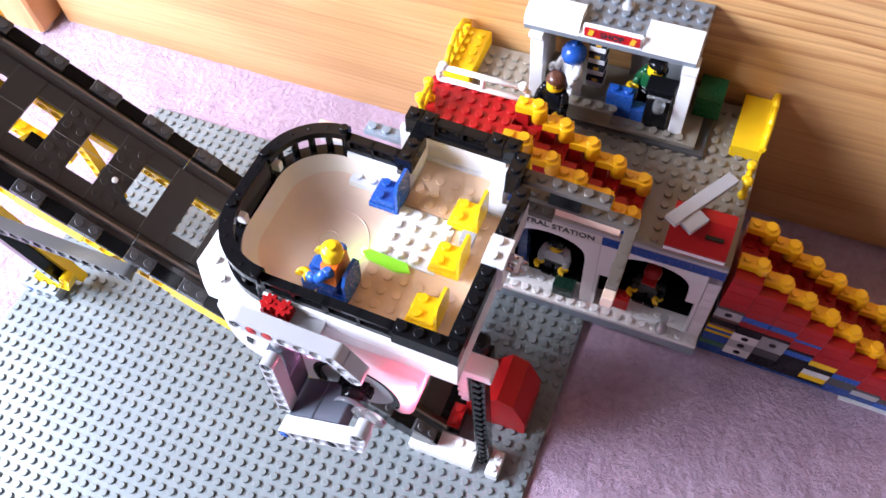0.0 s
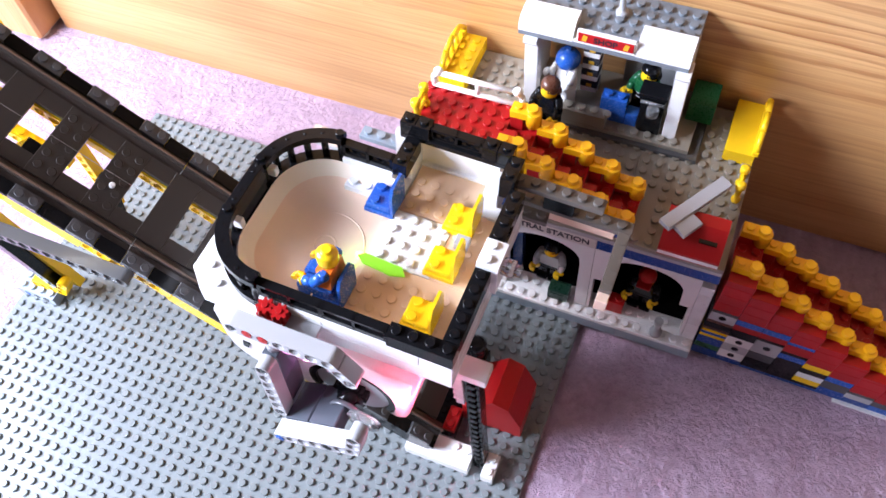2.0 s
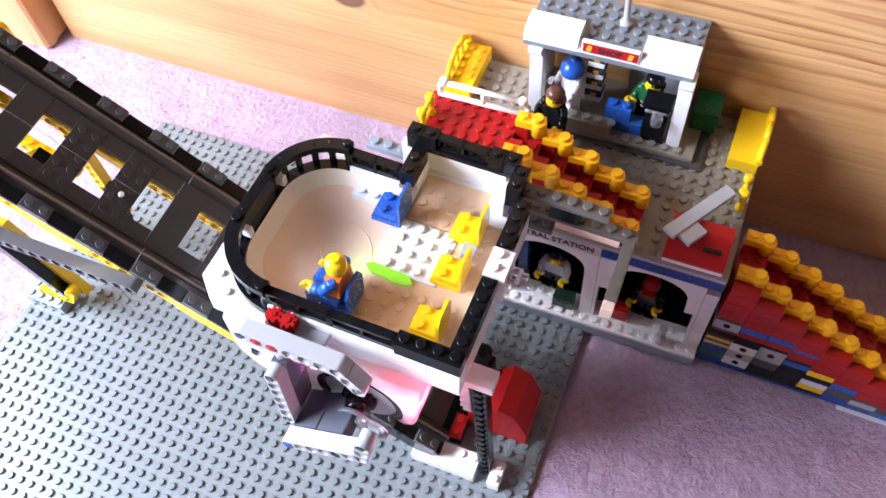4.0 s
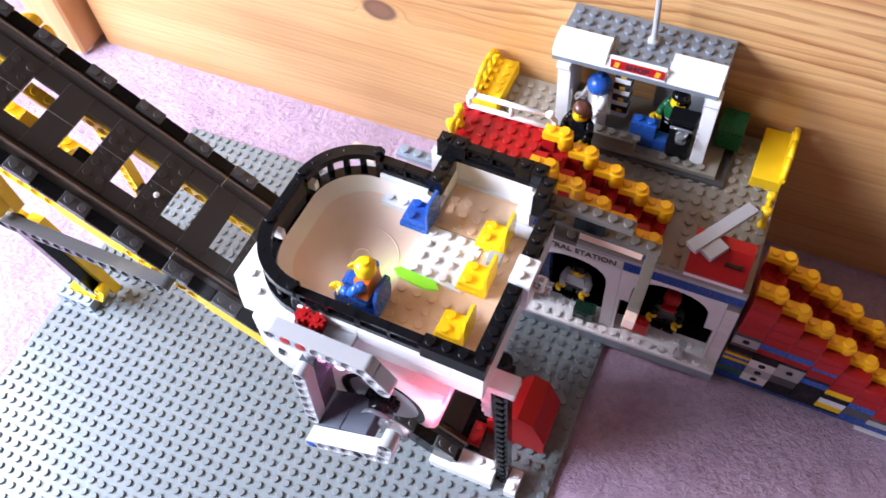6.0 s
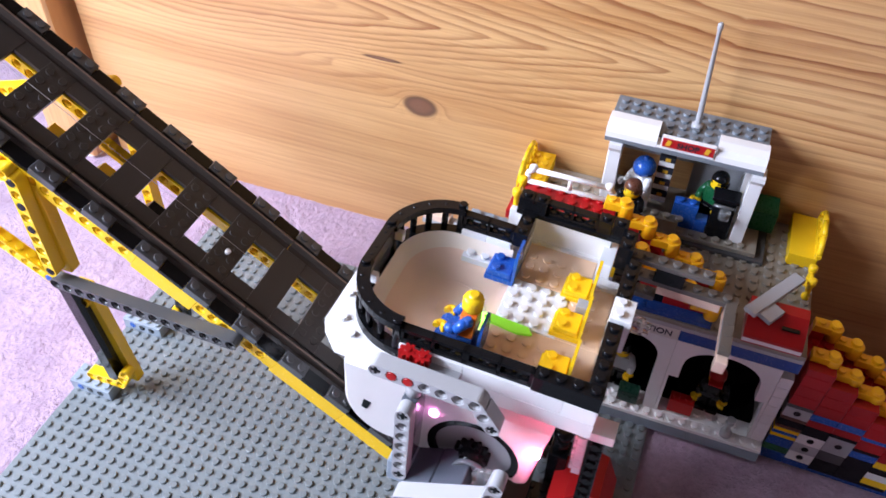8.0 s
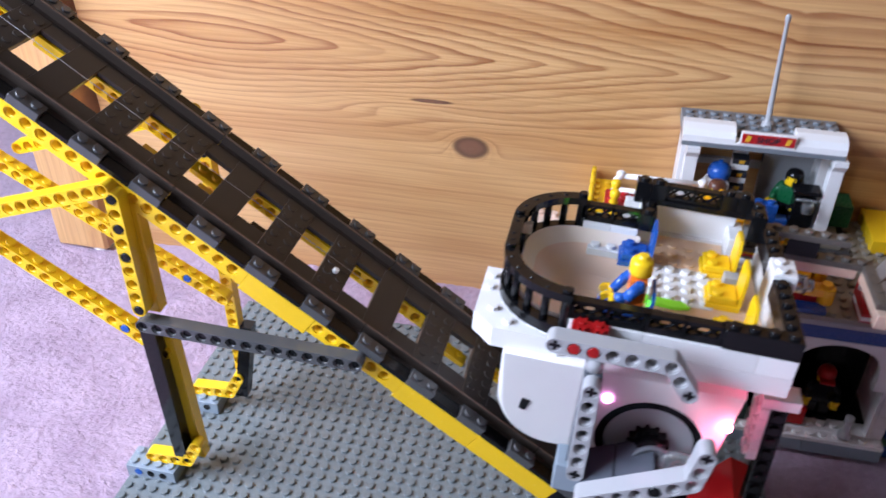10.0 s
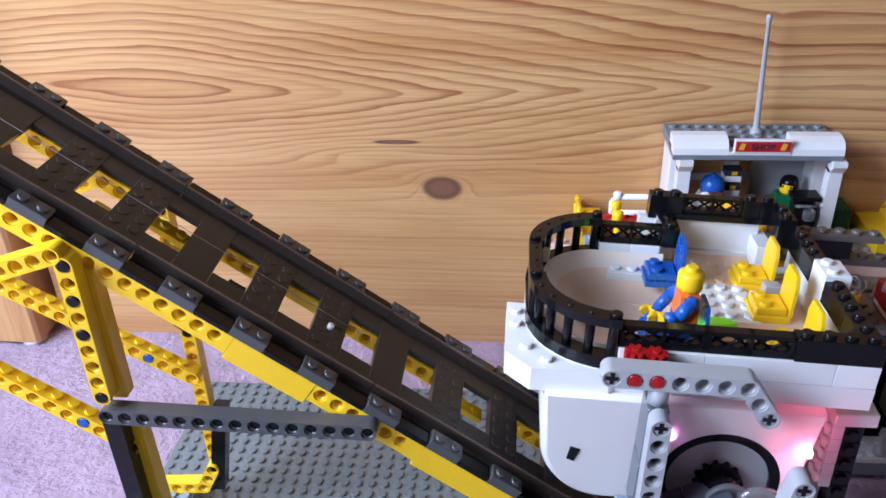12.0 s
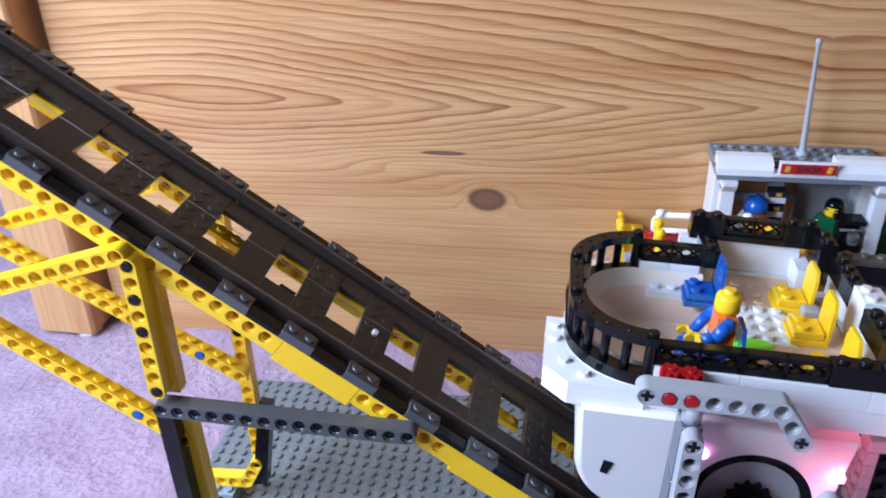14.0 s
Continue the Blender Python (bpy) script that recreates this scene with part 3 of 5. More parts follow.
# ---- legs that carry the track ----
def build_supports():
    sup = thing("track_support", "yellow and black technic leg frame under the toy track", "toy support")
    # near and far upright
    for y0, y1, leg_z, n in ((-134.6, -127.2, 147.1, 9), (-48.6, -41.2, 31.0, 23)):
        s = Solid()
        pts = liftarm(s, -274.5, leg_z, y0, y1, [(n - 1, 90)])
        part("upright", s, YELLOW, sup)
        for q in (pts[0], pts[n // 2], pts[n - 3], pts[n - 1]):
            part("pin", pins(Solid(), [q], y0 - 0.3, y1 + 0.3), BLACK, sup)
    s = Solid().soft_box(-281, -268, -127.0, -119.4, 141, 205, 0.5)
    part("upright_brick", s, YELLOW, sup)
    # dark grey tie beam with fifteen holes
    s = Solid()
    liftarm(s, -275.0, 136.6, -134.6, -127.2, [(14, -1.8)])
    # black bar added inside the beam, standing in for shade in its holes
    part("hole_lining", Solid().soft_box(-1, 113, -133.0, -129.0, -2.9, 2.9, 0.2).turn(at(-275.0, 0, 136.6) @ Matrix.Rotation(radians(1.8), 4, "Y")), BLACK, sup)
    part("tie_beam", s, DGREY, sup, "long dark grey technic beam with fifteen holes")
    # black struts down to the feet
    for ya, yb, zt in ((-127, -112, 133), (-49, -52, 72)):
        xt = -276 if ya < -100 else -264
        s = Solid().loft((xt - 13, xt - 5, yb - 4, yb + 4, 14), (xt - 4, xt + 4, ya - 4, ya + 4, zt))
        strut = part("strut", s, BLACK, sup, "black technic strut")
        if ya < -100:
            for i in range(15):
                f = (i + 0.5) / 15
                xc, yc, zc = xt - 9 * f, ya + (yb - ya) * f, zt - (zt - 14) * f
                part("stud", Solid().tube((xc - 5.3, yc, zc), (xc - 3.7, yc, zc), 2.4, 10), BLACK, strut)
        s = Solid().loft((-285, -275, yb + 5, yb + 12, 10), (-278, -268, ya + 4.6, ya + 11.8, zt - 10))
        if ya < -100:
            part("back_strut", s, YELLOW, sup)
        s = Solid()
        liftarm(s, -305, 13.6, yb - 5.0, yb + 2.4, [(3, 4), (2, 62)])
        part("foot_arm", s, YELLOW, sup)
        s = Solid().brick(-320, -288, yb - 11, yb + 5, 0.3, 9.8)
        foot = part("foot_brick", s, BLUEGREY, sup, "blue-grey foot brick clipped on the baseplate")
        for i in range(3):
            s = Solid().tube((-312 + 8 * i, yb - 11.25, 5.6), (-312 + 8 * i, yb - 10.5, 5.6), 2.4, 14)
            part("pin_hole", s, BLUE if i == 0 else BLACK, foot)
    # beams that run on to the left, out to the next legs
    for ya, xa, za, xb, zb, holes in ((-131, -278.5, 215.4, -400, 176.0, True), (-119, -274.9, 108.5, -430, 214.0, False), (-60, -270, 101, -430, 197.0, False), (-45, -279, 214, -400, 178, True)):
        d = math.degrees(math.atan2(zb - za, xb - xa))
        n = int(math.hypot(xb - xa, zb - za) / 8)
        s = Solid()
        pts = liftarm(s, xa, za, ya - 3.7, ya + 3.7, [(n, d)])
        part("brace", s, YELLOW, sup, "yellow technic brace with round holes")
        if not holes:
            s = Solid()
            for x, z in pts[1:]:
                nx, nz = math.sin(math.radians(d)), -math.cos(math.radians(d))
                s.tube((x + nx * 3.6, ya, z + nz * 3.6), (x + nx * 5.2, ya, z + nz * 5.2), 2.4, 12)
            part("brace_studs", s, YELLOW, sup)
            s = Solid()
            pins(s, [pts[3]], ya - 4, ya + 4)
            part("pin", s, BLUE, sup)


build_supports()


# ---- figures: plain toy figures, one mesh each ----
def minifig(seated=False, hat="none", arm=0.0, reach=0.0):
    """A toy figure facing -x, feet at the origin; slots: legs, torso, arms, head, hat."""
    s = Solid()
    s.slot = 0
    if seated:
        for y in (-4, 4):
            s.soft_box(-14, 3, y - 3.7, y + 3.7, 0.2, 7.4, 1.2)
            s.soft_box(-15.5, -9, y - 3.7, y + 3.7, -3.0, 5.0, 0.8)
        base = 7.4
    else:
        for y in (-4, 4):
            s.soft_box(-3.8, 3.8, y - 3.7, y + 3.7, 0, 13, 0.8)
            s.soft_box(-6.2, 3.8, y - 3.7, y + 3.7, 0, 3.2, 0.5)
        base = 13
    s.soft_box(-3.8, 3.8, -7.8, 7.8, base - 0.2, base + 3, 0.5)
    s.slot = 1
    s.prism([(-7.6, base + 3), (7.6, base + 3), (5.6, base + 15), (-5.6, base + 15)], "x", -3.7, 3.7)
    s.slot = 2
    for y, k in ((-1, 0), (1, 1)):
        sh = (0.3, y * 6.6, base + 13)
        el = (-2.5 - reach * 3, y * 9.2, base + 7.5)
        wr = (-5.5 - reach * 5.5, y * 8.6, base + 3.5 + 5 * reach + arm * k)
        s.tube(sh, el, 2.9, 10, 2.5)
        s.lathe((sh[0], sh[1], sh[2] - 3), [(1.5, 0), (2.9, 1.6), (2.9, 3.6), (1.6, 5.4)], 10)
        s.tube(el, wr, 2.5, 10, 2.2)
    s.slot = 3
    for y in (-1, 1):
        wr = Vector((-5.5 - reach * 5.5, y * 8.6, base + 3.5 + 5 * reach + (arm if y > 0 else 0)))
        c = wr + Vector((-2.6, 0, -0.4))
        ring = [c + Vector((2.2 * math.cos(math.radians(a)), 2.2 * math.sin(math.radians(a)), 0)) for a in range(200, -61, -26)]
        for p, q in zip(ring, ring[1:]):
            s.tube(p, q, 1.7, 8)
    h = base + 15
    s.lathe((0, 0, h), [(3, -0.2), (3.4, 0.6), (5.0, 1.4), (5.1, 3), (5.1, 7.0), (4.6, 8.2), (3.0, 8.8), (2.5, 8.9), (2.5, 10.4), (2.1, 10.6)], 20)
    s.slot = 4
    if hat == "cap":
        s.lathe((0, 0, h + 4.8), [(5.6, 0), (5.7, 1.5), (5.4, 4.5), (4.0, 6.8), (1.5, 7.6)], 18)
        s.soft_box(-10, -3, -4.5, 4.5, h + 5.0, h + 6.2, 0.4)
    elif hat == "hair":
        s.lathe((0.8, 0, h + 3.6), [(5.5, 0), (5.9, 2.0), (5.7, 4.6), (4.4, 7.0), (2.0, 8.0)], 16)
        s.soft_box(0.5, 5.9, -5.4, 5.4, h - 0.5, h + 5, 1.2)
    elif hat == "helmet":
        s.lathe((0, 0, h + 4.0), [(6.6, 0), (6.6, 1.2), (5.9, 1.8), (5.8, 4.5), (4.6, 7.0), (2.0, 8.4)], 18)
    elif hat == "round":
        s.lathe((0, 0, h + 1.5), [(6.8, 0), (7.6, 2.5), (7.4, 5.5), (5.6, 8.6), (2.6, 10.2), (1.4, 10.4), (1.4, 11.6)], 20)
    return s


def place_fig(label, m, mats, **kw):
    s = minifig(**kw)
    ob = tagged(new("toy_figure", s.mesh("toy_figure", *mats)), label, "toy figure")
    ob.matrix_world = m
    return ob


# ---- the car in its own frame: x from the stern (0) to the bow, y from the front side (0), z from the deck ----
CAR = pose(0.0305, -0.136, 0.156, -2.8, 3.3, 0)


def outline(grow=0.0, seg=10):
    """The deck's plan, from the front stern corner round by the bow."""
    r = 34 + grow
    pts = [(grow, -grow), (-96, -grow)]
    pts += [(-96 - r * math.sin(math.radians(90 * i / seg)), 34 - r * math.cos(math.radians(90 * i / seg))) for i in range(1, seg + 1)]
    pts += [(-96 - r * math.cos(math.radians(90 * i / seg)), 62 + r * math.sin(math.radians(90 * i / seg))) for i in range(0, seg + 1)]
    pts += [(-68 - grow, 96 + grow), (-68 - grow, 116 + grow), (-14 + grow, 116 + grow), (-14 + grow, 96 + grow), (grow, 96 + grow)]
    return pts


def band(s, a, b, z0, z1):
    """A wall between two plan outlines of equal length."""
    n = len(a)
    k = len(s.v)
    for z in (z0, z1):
        s.v += [(x, y, z) for x, y in a] + [(x, y, z) for x, y in b]
    for i in range(n):
        j = (i + 1) % n
        s.face([k + i, k + j, k + 2 * n + j, k + 2 * n + i])
        s.face([k + n + j, k + n + i, k + 3 * n + i, k + 3 * n + j])
        s.face([k + 2 * n + i, k + 2 * n + j, k + 3 * n + j, k + 3 * n + i])
        s.face([k + j, k + i, k + n + i, k + n + j])
    return s


def lattice(s, x0, x1, y0, y1, z0, z1, along="x"):
    """A fence panel with crossed bars between a top and a bottom rail."""
    def b(a0, a1, c0, c1):
        if along == "x":
            s.box(a0, a1, y0, y1, c0, c1)
        else:
            s.box(y0, y1, a0, a1, c0, c1)
    b(x0, x1, z0, z0 + 3.2)
    b(x0, x1, z1 - 1.8, z1)
    n = max(2, round((x1 - x0) / 8))
    w = (x1 - x0) / n
    ym = (y0 + y1) / 2
    for i in range(n):
        a = x0 + i * w
        for p, q in (((a, z0 + 3), (a + w, z1 - 1.6)), ((a + w, z0 + 3), (a, z1 - 1.6))):
            if along == "x":
                s.tube((p[0], ym, p[1]), (q[0], ym, q[1]), 0.7, 6)
            else:
                s.tube((ym, p[0], p[1]), (ym, q[0], q[1]), 0.7, 6)
    for a in (x0 + 0.8, (x0 + x1) / 2, x1 - 0.8):
        b(a - 0.8, a + 0.8, z0, z1)
    return s


def build_car():
    car = thing("toy_cable_car", "white and black brick-built toy cable car with an open deck", "toy cable car", m=CAR)
    part("deck_wall", band(Solid(), outline(0.0), outline(-7.6), 0.0, 9.5), WHITE, car)
    # second course on the straight sides
    for x0, x1 in ((-96, -64), (-64, -16), (-16, 0)):
        part("wall_brick", Solid().brick(x0, x1, 0, 7.6, 9.6, 19.2, False), WHITE, car)
    for x0, x1 in ((-96, -82), (-82, -68)):
        part("wall_brick", Solid().brick(x0, x1, 88.4, 96, 9.6, 19.2, False), WHITE, car)
    for y0, y1 in ((8, 48), (64, 96)):
        part("wall_brick", Solid().brick(-7.6, 0, y0, y1, 9.6, 19.2, False), WHITE, car)
    part("wall_brick", Solid().brick(-68, -60.4, 96, 116, 9.6, 27.0, False), WHITE, car)
    part("wall_brick", Solid().brick(-21.6, -14, 96, 116, 9.6, 19.2, False), WHITE, car)
    # floor
    fz = 5.0
    s = Solid().prism([(-66, 7), (-7, 7), (-7, 89), (-66, 89)], "z", -1.2, fz)
    s.prism([(-61, 88), (-21, 88), (-21, 109), (-61, 109)], "z", -1.2, fz)
    part("floor", s, CREAM, car, "cream smooth deck floor")
    part("floor_plate", Solid().brick(-62, -30, 45, 77, fz, fz + 3.2, True, 14), WHITE, car, "white studded floor plate")
    for x0, x1, y0, y1 in ((-62, -8, 8, 45), (-30, -8, 45, 96), (-60, -22, 78, 109)):
        s = Solid().soft_box(x0, x1, y0, y1, fz, fz + 2.6, 0.3)
        for i in range(int((x1 - x0) // 8)):
            for j in range(int((y1 - y0) // 8)):
                s.stud(x0 + 4 + 8 * i, y0 + 4 + 8 * j, fz + 2.6, 12, 0.9)
        part("floor_plate", s, TAN, car, "tan studded floor plate")
    part("wall_plate", Solid().brick(-92, -68, 80, 88, fz, 9.0, True), WHITE, car)
    # rounded bowl in the bow: a smooth dish that curves up into a pale rim
    rim = [q for q in outline(-7.4, 16)[1:36] if q[0] <= -66]
    rim = [(-66.0, rim[0][1])] + rim + [(-66.0, rim[-1][1])]
    for name, f0, f1, m, label in (("bow_bowl", 0.04, 0.89, CREAM, "cream smooth dish inside the bow"), ("bow_rim", 0.89, 1.0, PALE, "pale sloped rim of the dish")):
        s = Solid()
        rows = 12
        for i in range(rows + 1):
            f = f0 + (f1 - f0) * i / rows
            z = 0.4 + 15.5 * max(0.0, (f - 0.45) / 0.55) ** 2.6
            s.v += [(-66 + f * (x + 66), 48 + f * (y - 48), z) for x, y in rim]
        w = len(rim)
        for i in range(rows):
            for j in range(w - 1):
                k = i * w + j
                s.face([k, k + 1, k + w + 1, k + w], True)
        if f0 < 0.1:
            s.face(list(range(w)))
        part(name, s, m, car, label)
    for r0, r1 in ((5.0, 6.2), (19.5, 20.6)):
        s = Solid()
        n = 40
        for r, z in ((r0, 0.3), ((r0 * 2 + r1) / 3, 0.85), ((r0 + r1 * 2) / 3, 0.85), (r1, 0.3)):
            s.v += [(-88 + r * math.cos(2 * math.pi * i / n), 48 + r * math.sin(2 * math.pi * i / n), z) for i in range(n)]
        for lev in range(3):
            for i in range(n):
                s.face([lev * n + i, lev * n + (i + 1) % n, (lev + 1) * n + (i + 1) % n, (lev + 1) * n + i], True)
        part("bowl_ring", s, CREAM, car)
    # bow step outside the railing
    arcp = [(-96 - 34.2 * math.cos(math.radians(q)), 34 - 34.2 * math.sin(math.radians(q))) for q in range(0, 91, 10)]
    s = Solid().prism([(-98, -2.0), (-128, -2.0), (-138, 8), (-138, 46), (-130.2, 46)][::-1] + arcp[::-1], "z", -1.0, 9.0)
    for x, y in ((-130, 12), (-122, 4), (-134, 28), (-134, 38)):
        s.stud(x, y, 9.0, 12, 1.7, 2.2)
    part("bow_step", s, WHITE, car, "white chamfered step below the bow railing")
    # front fence
    for x0 in (-96, -64):
        part("fence_panel", lattice(Solid(), x0, x0 + 32, 1.5, 6.0, 19.2, 28.8), BLACK, car, "black lattice fence panel")
    part("black_brick", Solid().brick(-32, 0, 0, 8, 19.2, 28.8), BLACK, car)
    # stern side
    for y0, y1 in ((8, 24), (24, 48), (64, 80), (80, 96)):
        part("black_brick", Solid().brick(-8, 0, y0, y1, 19.2, 28.8), BLACK, car)
    part("black_brick", Solid().brick(-14, -6, 96, 112, 19.2, 34.0), BLACK, car)
    part("white_block", Solid().brick(-8, 3, 48, 64, 9.6, 31.0), WHITE, car)
    s = Solid().tube((3, 56, 24), (9, 56, 24), 4.4, 16).tube((9, 56, 24), (12, 56, 24), 3.0, 16)
    part("clear_knob", s, CLEAR, car)
    # far fence
    part("fence_panel", lattice(Solid(), -96, -68, 90.0, 94.5, 19.2, 28.8), BLACK, car, "black lattice fence panel")
    # curved fences
    for cy, a0 in ((34, 180), (62, 90)):
        s = Solid()
        n = 14
        for r0, r1, z0, z1 in ((27.4, 34.2, 27.8, 31.6), (27.6, 34.2, 9.6, 14.6)):
            k = len(s.v)
            for i in range(n + 1):
                a = math.radians(a0 + 90 * i / n)
                c, q = math.cos(a), math.sin(a)
                for r, z in ((r0, z0), (r1, z0), (r1, z1), (r0, z1)):
                    s.v.append((-96 + r * c, cy + r * q, z))
            for i in range(n):
                for e in range(4):
                    p = k + 4 * i
                    s.face([p + e, p + (e + 1) % 4, p + 4 + (e + 1) % 4, p + 4 + e])
            s.face([k, k + 1, k + 2, k + 3])
            s.face([k + 4 * n + i for i in (3, 2, 1, 0)])
        fence = part("curved_fence", s, BLACK, car, "black quarter-round railing with upright bars")
        for i in range(6):
            a = math.radians(a0 + 4 + 82 * i / 5)
            x, y = -96 + 31.4 * math.cos(a), cy + 31.4 * math.sin(a)
            if i in (0, 5):
                bar = Solid().lathe((x, y, 9.6), [(3.0, 0), (3.0, 4.0), (2.2, 5), (2.2, 22), (2.4, 22.1), (2.4, 23.5), (2.1, 23.8)], 12)
            else:
                bar = Solid().lathe((x, y, 9.8), [(1.9, 0), (1.9, 21.5), (0.9, 21.9), (0.9, 22.3)], 10)
            part("bar", bar, BLACK, fence)
    s = Solid().soft_box(-130.2, -124.4, 34, 62, 28.2, 31.6, 0.3).soft_box(-130.2, -124.4, 34, 62, 9.6, 12.4, 0.3)
    for y in (38, 44, 56, 60):
        s.stud(-127.3, y, 31.6, 8, 0.5, 0.9)
    s.soft_box(-129.5, -125, 34, 62, 12, 28.3, 0.3)
    part("bow_rail", s, BLACK, car)
    for y in (30.0, 64.0):
        part("bow_bracket", Solid().soft_box(-125.5, -120.5, y, y + 3.5, 20, 26, 0.4), WHITE, car)
    # gate with white panel
    gate = part("gate", Solid().soft_box(-76, -18, 110.5, 114.5, 6.0, 25.0, 0.3), WHITE, car, "white gate panel closed across the side door")
    s = lattice(Solid(), -56, -28, 110, 114.5, 27.0, 36.6)
    s.soft_box(-72, -12, 108.5, 116.4, 25.0, 28.2, 0.3)
    part("gate_fence", s, BLACK, gate, "black lattice fence on the gate")
    for x in (-72, -64, -28, -20):
        part("gate_brick", Solid().brick(x, x + 8, 108.5, 116.5, 28.2, 36.8), BLACK, gate)
    part("jamb_brick", Solid().brick(-68, -60, 88.5, 108, 19.3, 28.8), BLACK, car)
    part("gate_end", Solid().brick(-124, -108, 104, 112, 4.8, 9.0), CREAM, car, "cream end brick of the gate slide")
    part("gate_bar", Solid().brick(-124, -60, 104, 112, 1.6, 4.8), LGREY, car)
    part("gate_runner", Solid().brick(-100, -20, 114.7, 122.7, 3.8, 7.0), BLUEGREY, gate, "light grey studded runner behind the gate")
    # gangway
    gang = part("gangway", Solid().brick(-10, 38, 102, 110, 22.0, 25.2), TAUPE, car, "grey plate gangway reaching out of the stern")
    part("gangway_brick", Solid().brick(8, 24, 102, 110, 13.0, 22.0, False), BLACK, gang)
    part("gangway_plate", Solid().brick(-12, 54, 103, 111, 9.4, 12.6), TAUPE, gang)
    part("gangway_tile", Solid().soft_box(12, 46, 103.2, 110.8, 4.0, 9.4, 0.3), CREAM, gang)
    part("gangway_plate", Solid().brick(-12, 12, 100, 108, 0.8, 4.0), TAUPE, gang)
    s = Solid()
    s.soft_box(47.5, 53.5, 68, 102.9, 10.0, 13.2, 0.3)
    for i in range(4):
        s.tube((50.5, 73 + 8 * i, 13.0), (50.5, 73 + 8 * i, 13.5), 2.0, 10)
    part("gangway_arm", s, TAUPE, gang)
    part("gangway_side", Solid().soft_box(47.8, 53.2, 70, 103, 4.0, 10.0, 0.3), CREAM, gang)
    part("gangway_end", Solid().soft_box(47.5, 53.5, 63, 69.5, 2.0, 10.0, 0.4), CREAM, gang)
    part("seat_clip", Solid().soft_box(-25, -18, 64, 70.5, 10.4, 15.5, 0.3), LGREY, car, "light grey clip between the chairs")
    # seats
    for x, y, m, label in ((-27, 81, YELLOW, "yellow toy chair"), (-26, 54, YELLOW, "yellow toy chair"), (-25, 24, YELLOW, "yellow toy chair"), (-68, 78, BLUE, "blue toy chair"), (-69, 22, BLUE, "blue toy chair")):
        s = Solid()
        s.soft_box(x - 8, x + 8, y - 7.9, y + 7.9, 7.6, 10.8, 0.4)
        s.soft_box(x - 7, x + 6, y - 7.0, y + 7.0, 10.8, 14.4, 0.6)
        for dy in (-4, 4):
            s.stud(x - 3, y + dy, 14.4)
        s.prism([(y - 7.8, 10.8), (y + 7.8, 10.8), (y + 7.8, 25), (y + 5.5, 30), (y - 5.5, 30), (y - 7.8, 25)], "x", x + 6.6, x + 8.2)
        part("seat", s, m, car, label)

    # hull
    def arc(cx, cz, r, a0, a1, n=14):
        return [(cx + r * math.cos(math.radians(a0 + (a1 - a0) * i / n)), cz + r * math.sin(math.radians(a0 + (a1 - a0) * i / n))) for i in range(n + 1)]
    wheel = (-51.0, -36.0)
    prof = [(-16, 0), (-122, 0)] + arc(-96, -24, 26, 180, 270, 12) + [(-78, -50)] + arc(wheel[0], wheel[1], 24, 206, -26, 28) + [(-28, -47), (-24, -49), (-21, -47)]
    s = Solid()
    k, n = len(s.v), len(prof)
    layers = ((-5.6, 3.2), (-4.6, 1.4), (-2.4, 0.3), (88, 0.3), (91, 3.2))
    cx, cz = -70.0, -24.0
    for y, inset in layers:
        for x, z in prof:
            near_wheel = math.hypot(x - wheel[0], z - wheel[1]) < 24.5
            f = 0 if near_wheel else (inset * 0.4 if z > -0.1 else inset)
            d = Vector((cx - x, cz - z)).normalized()
            s.v.append((x + d.x * f, y, z + d.y * f - (0.2 if z > -0.1 else 0)))
    for a in range(len(layers) - 1):
        for i in range(n):
            j = (i + 1) % n
            s.face([k + a * n + i, k + a * n + j, k + (a + 1) * n + j, k + (a + 1) * n + i], True)
    s.face([k + i for i in range(n)])
    s.face([k + (len(layers) - 1) * n + i for i in range(n - 1, -1, -1)])
    part("hull", s, HULL, car, "glossy white rounded hull with a wheel arch")
    part("vent", Solid().prism([(-111, -30), (-108, -31), (-106, -25), (-110, -24)], "y", -6.1, -5.4), BLACK, car)
    ra = arc(wheel[0], wheel[1], 24.2, -28, 208, 30)
    rb = arc(wheel[0], wheel[1], 20.0, -28, 208, 30)
    s = Solid()
    for y in (-5.0, 8):
        for ring in (ra, rb):
            s.v += [(x, y, z) for x, z in ring]
    m = len(ra)
    for i in range(m - 1):
        for p, q in ((0, m), (m, 3 * m), (3 * m, 2 * m), (2 * m, 0)):
            s.face([p + i, p + i + 1, q + i + 1, q + i])
    s.face([0, m, 3 * m, 2 * m])
    s.face([m - 1, 2 * m - 1, 4 * m - 1, 3 * m - 1])
    part("wheel_arch", s, BLACK, car)
    part("wheel_disc", Solid().tube((wheel[0], -3.4, wheel[1]), (wheel[0], 6, wheel[1]), 19.8, 36), LGREY, car)
    teeth = [(wheel[0] + r * math.cos(2 * math.pi * i / 48), wheel[1] + r * math.sin(2 * math.pi * i / 48)) for i, r in enumerate([7.6, 9.4, 9.4, 7.6] * 12)]
    s = Solid().prism(teeth[::-1], "y", -8, 2)
    part("gear", s, BLACK, car)
    hub_x, hub_z = wheel[0] + 2, wheel[1] - 1
    s = Solid().lathe((hub_x, -17, hub_z), [(4.0, 0.6), (7.6, 0.6), (8.2, 0), (9.2, 0.4), (9.2, 2.2), (8.4, 2.8), (4.0, 2.8)], 36, "y")
    part("drum", s, SMOKE, car, "smoky clear round drive disc")
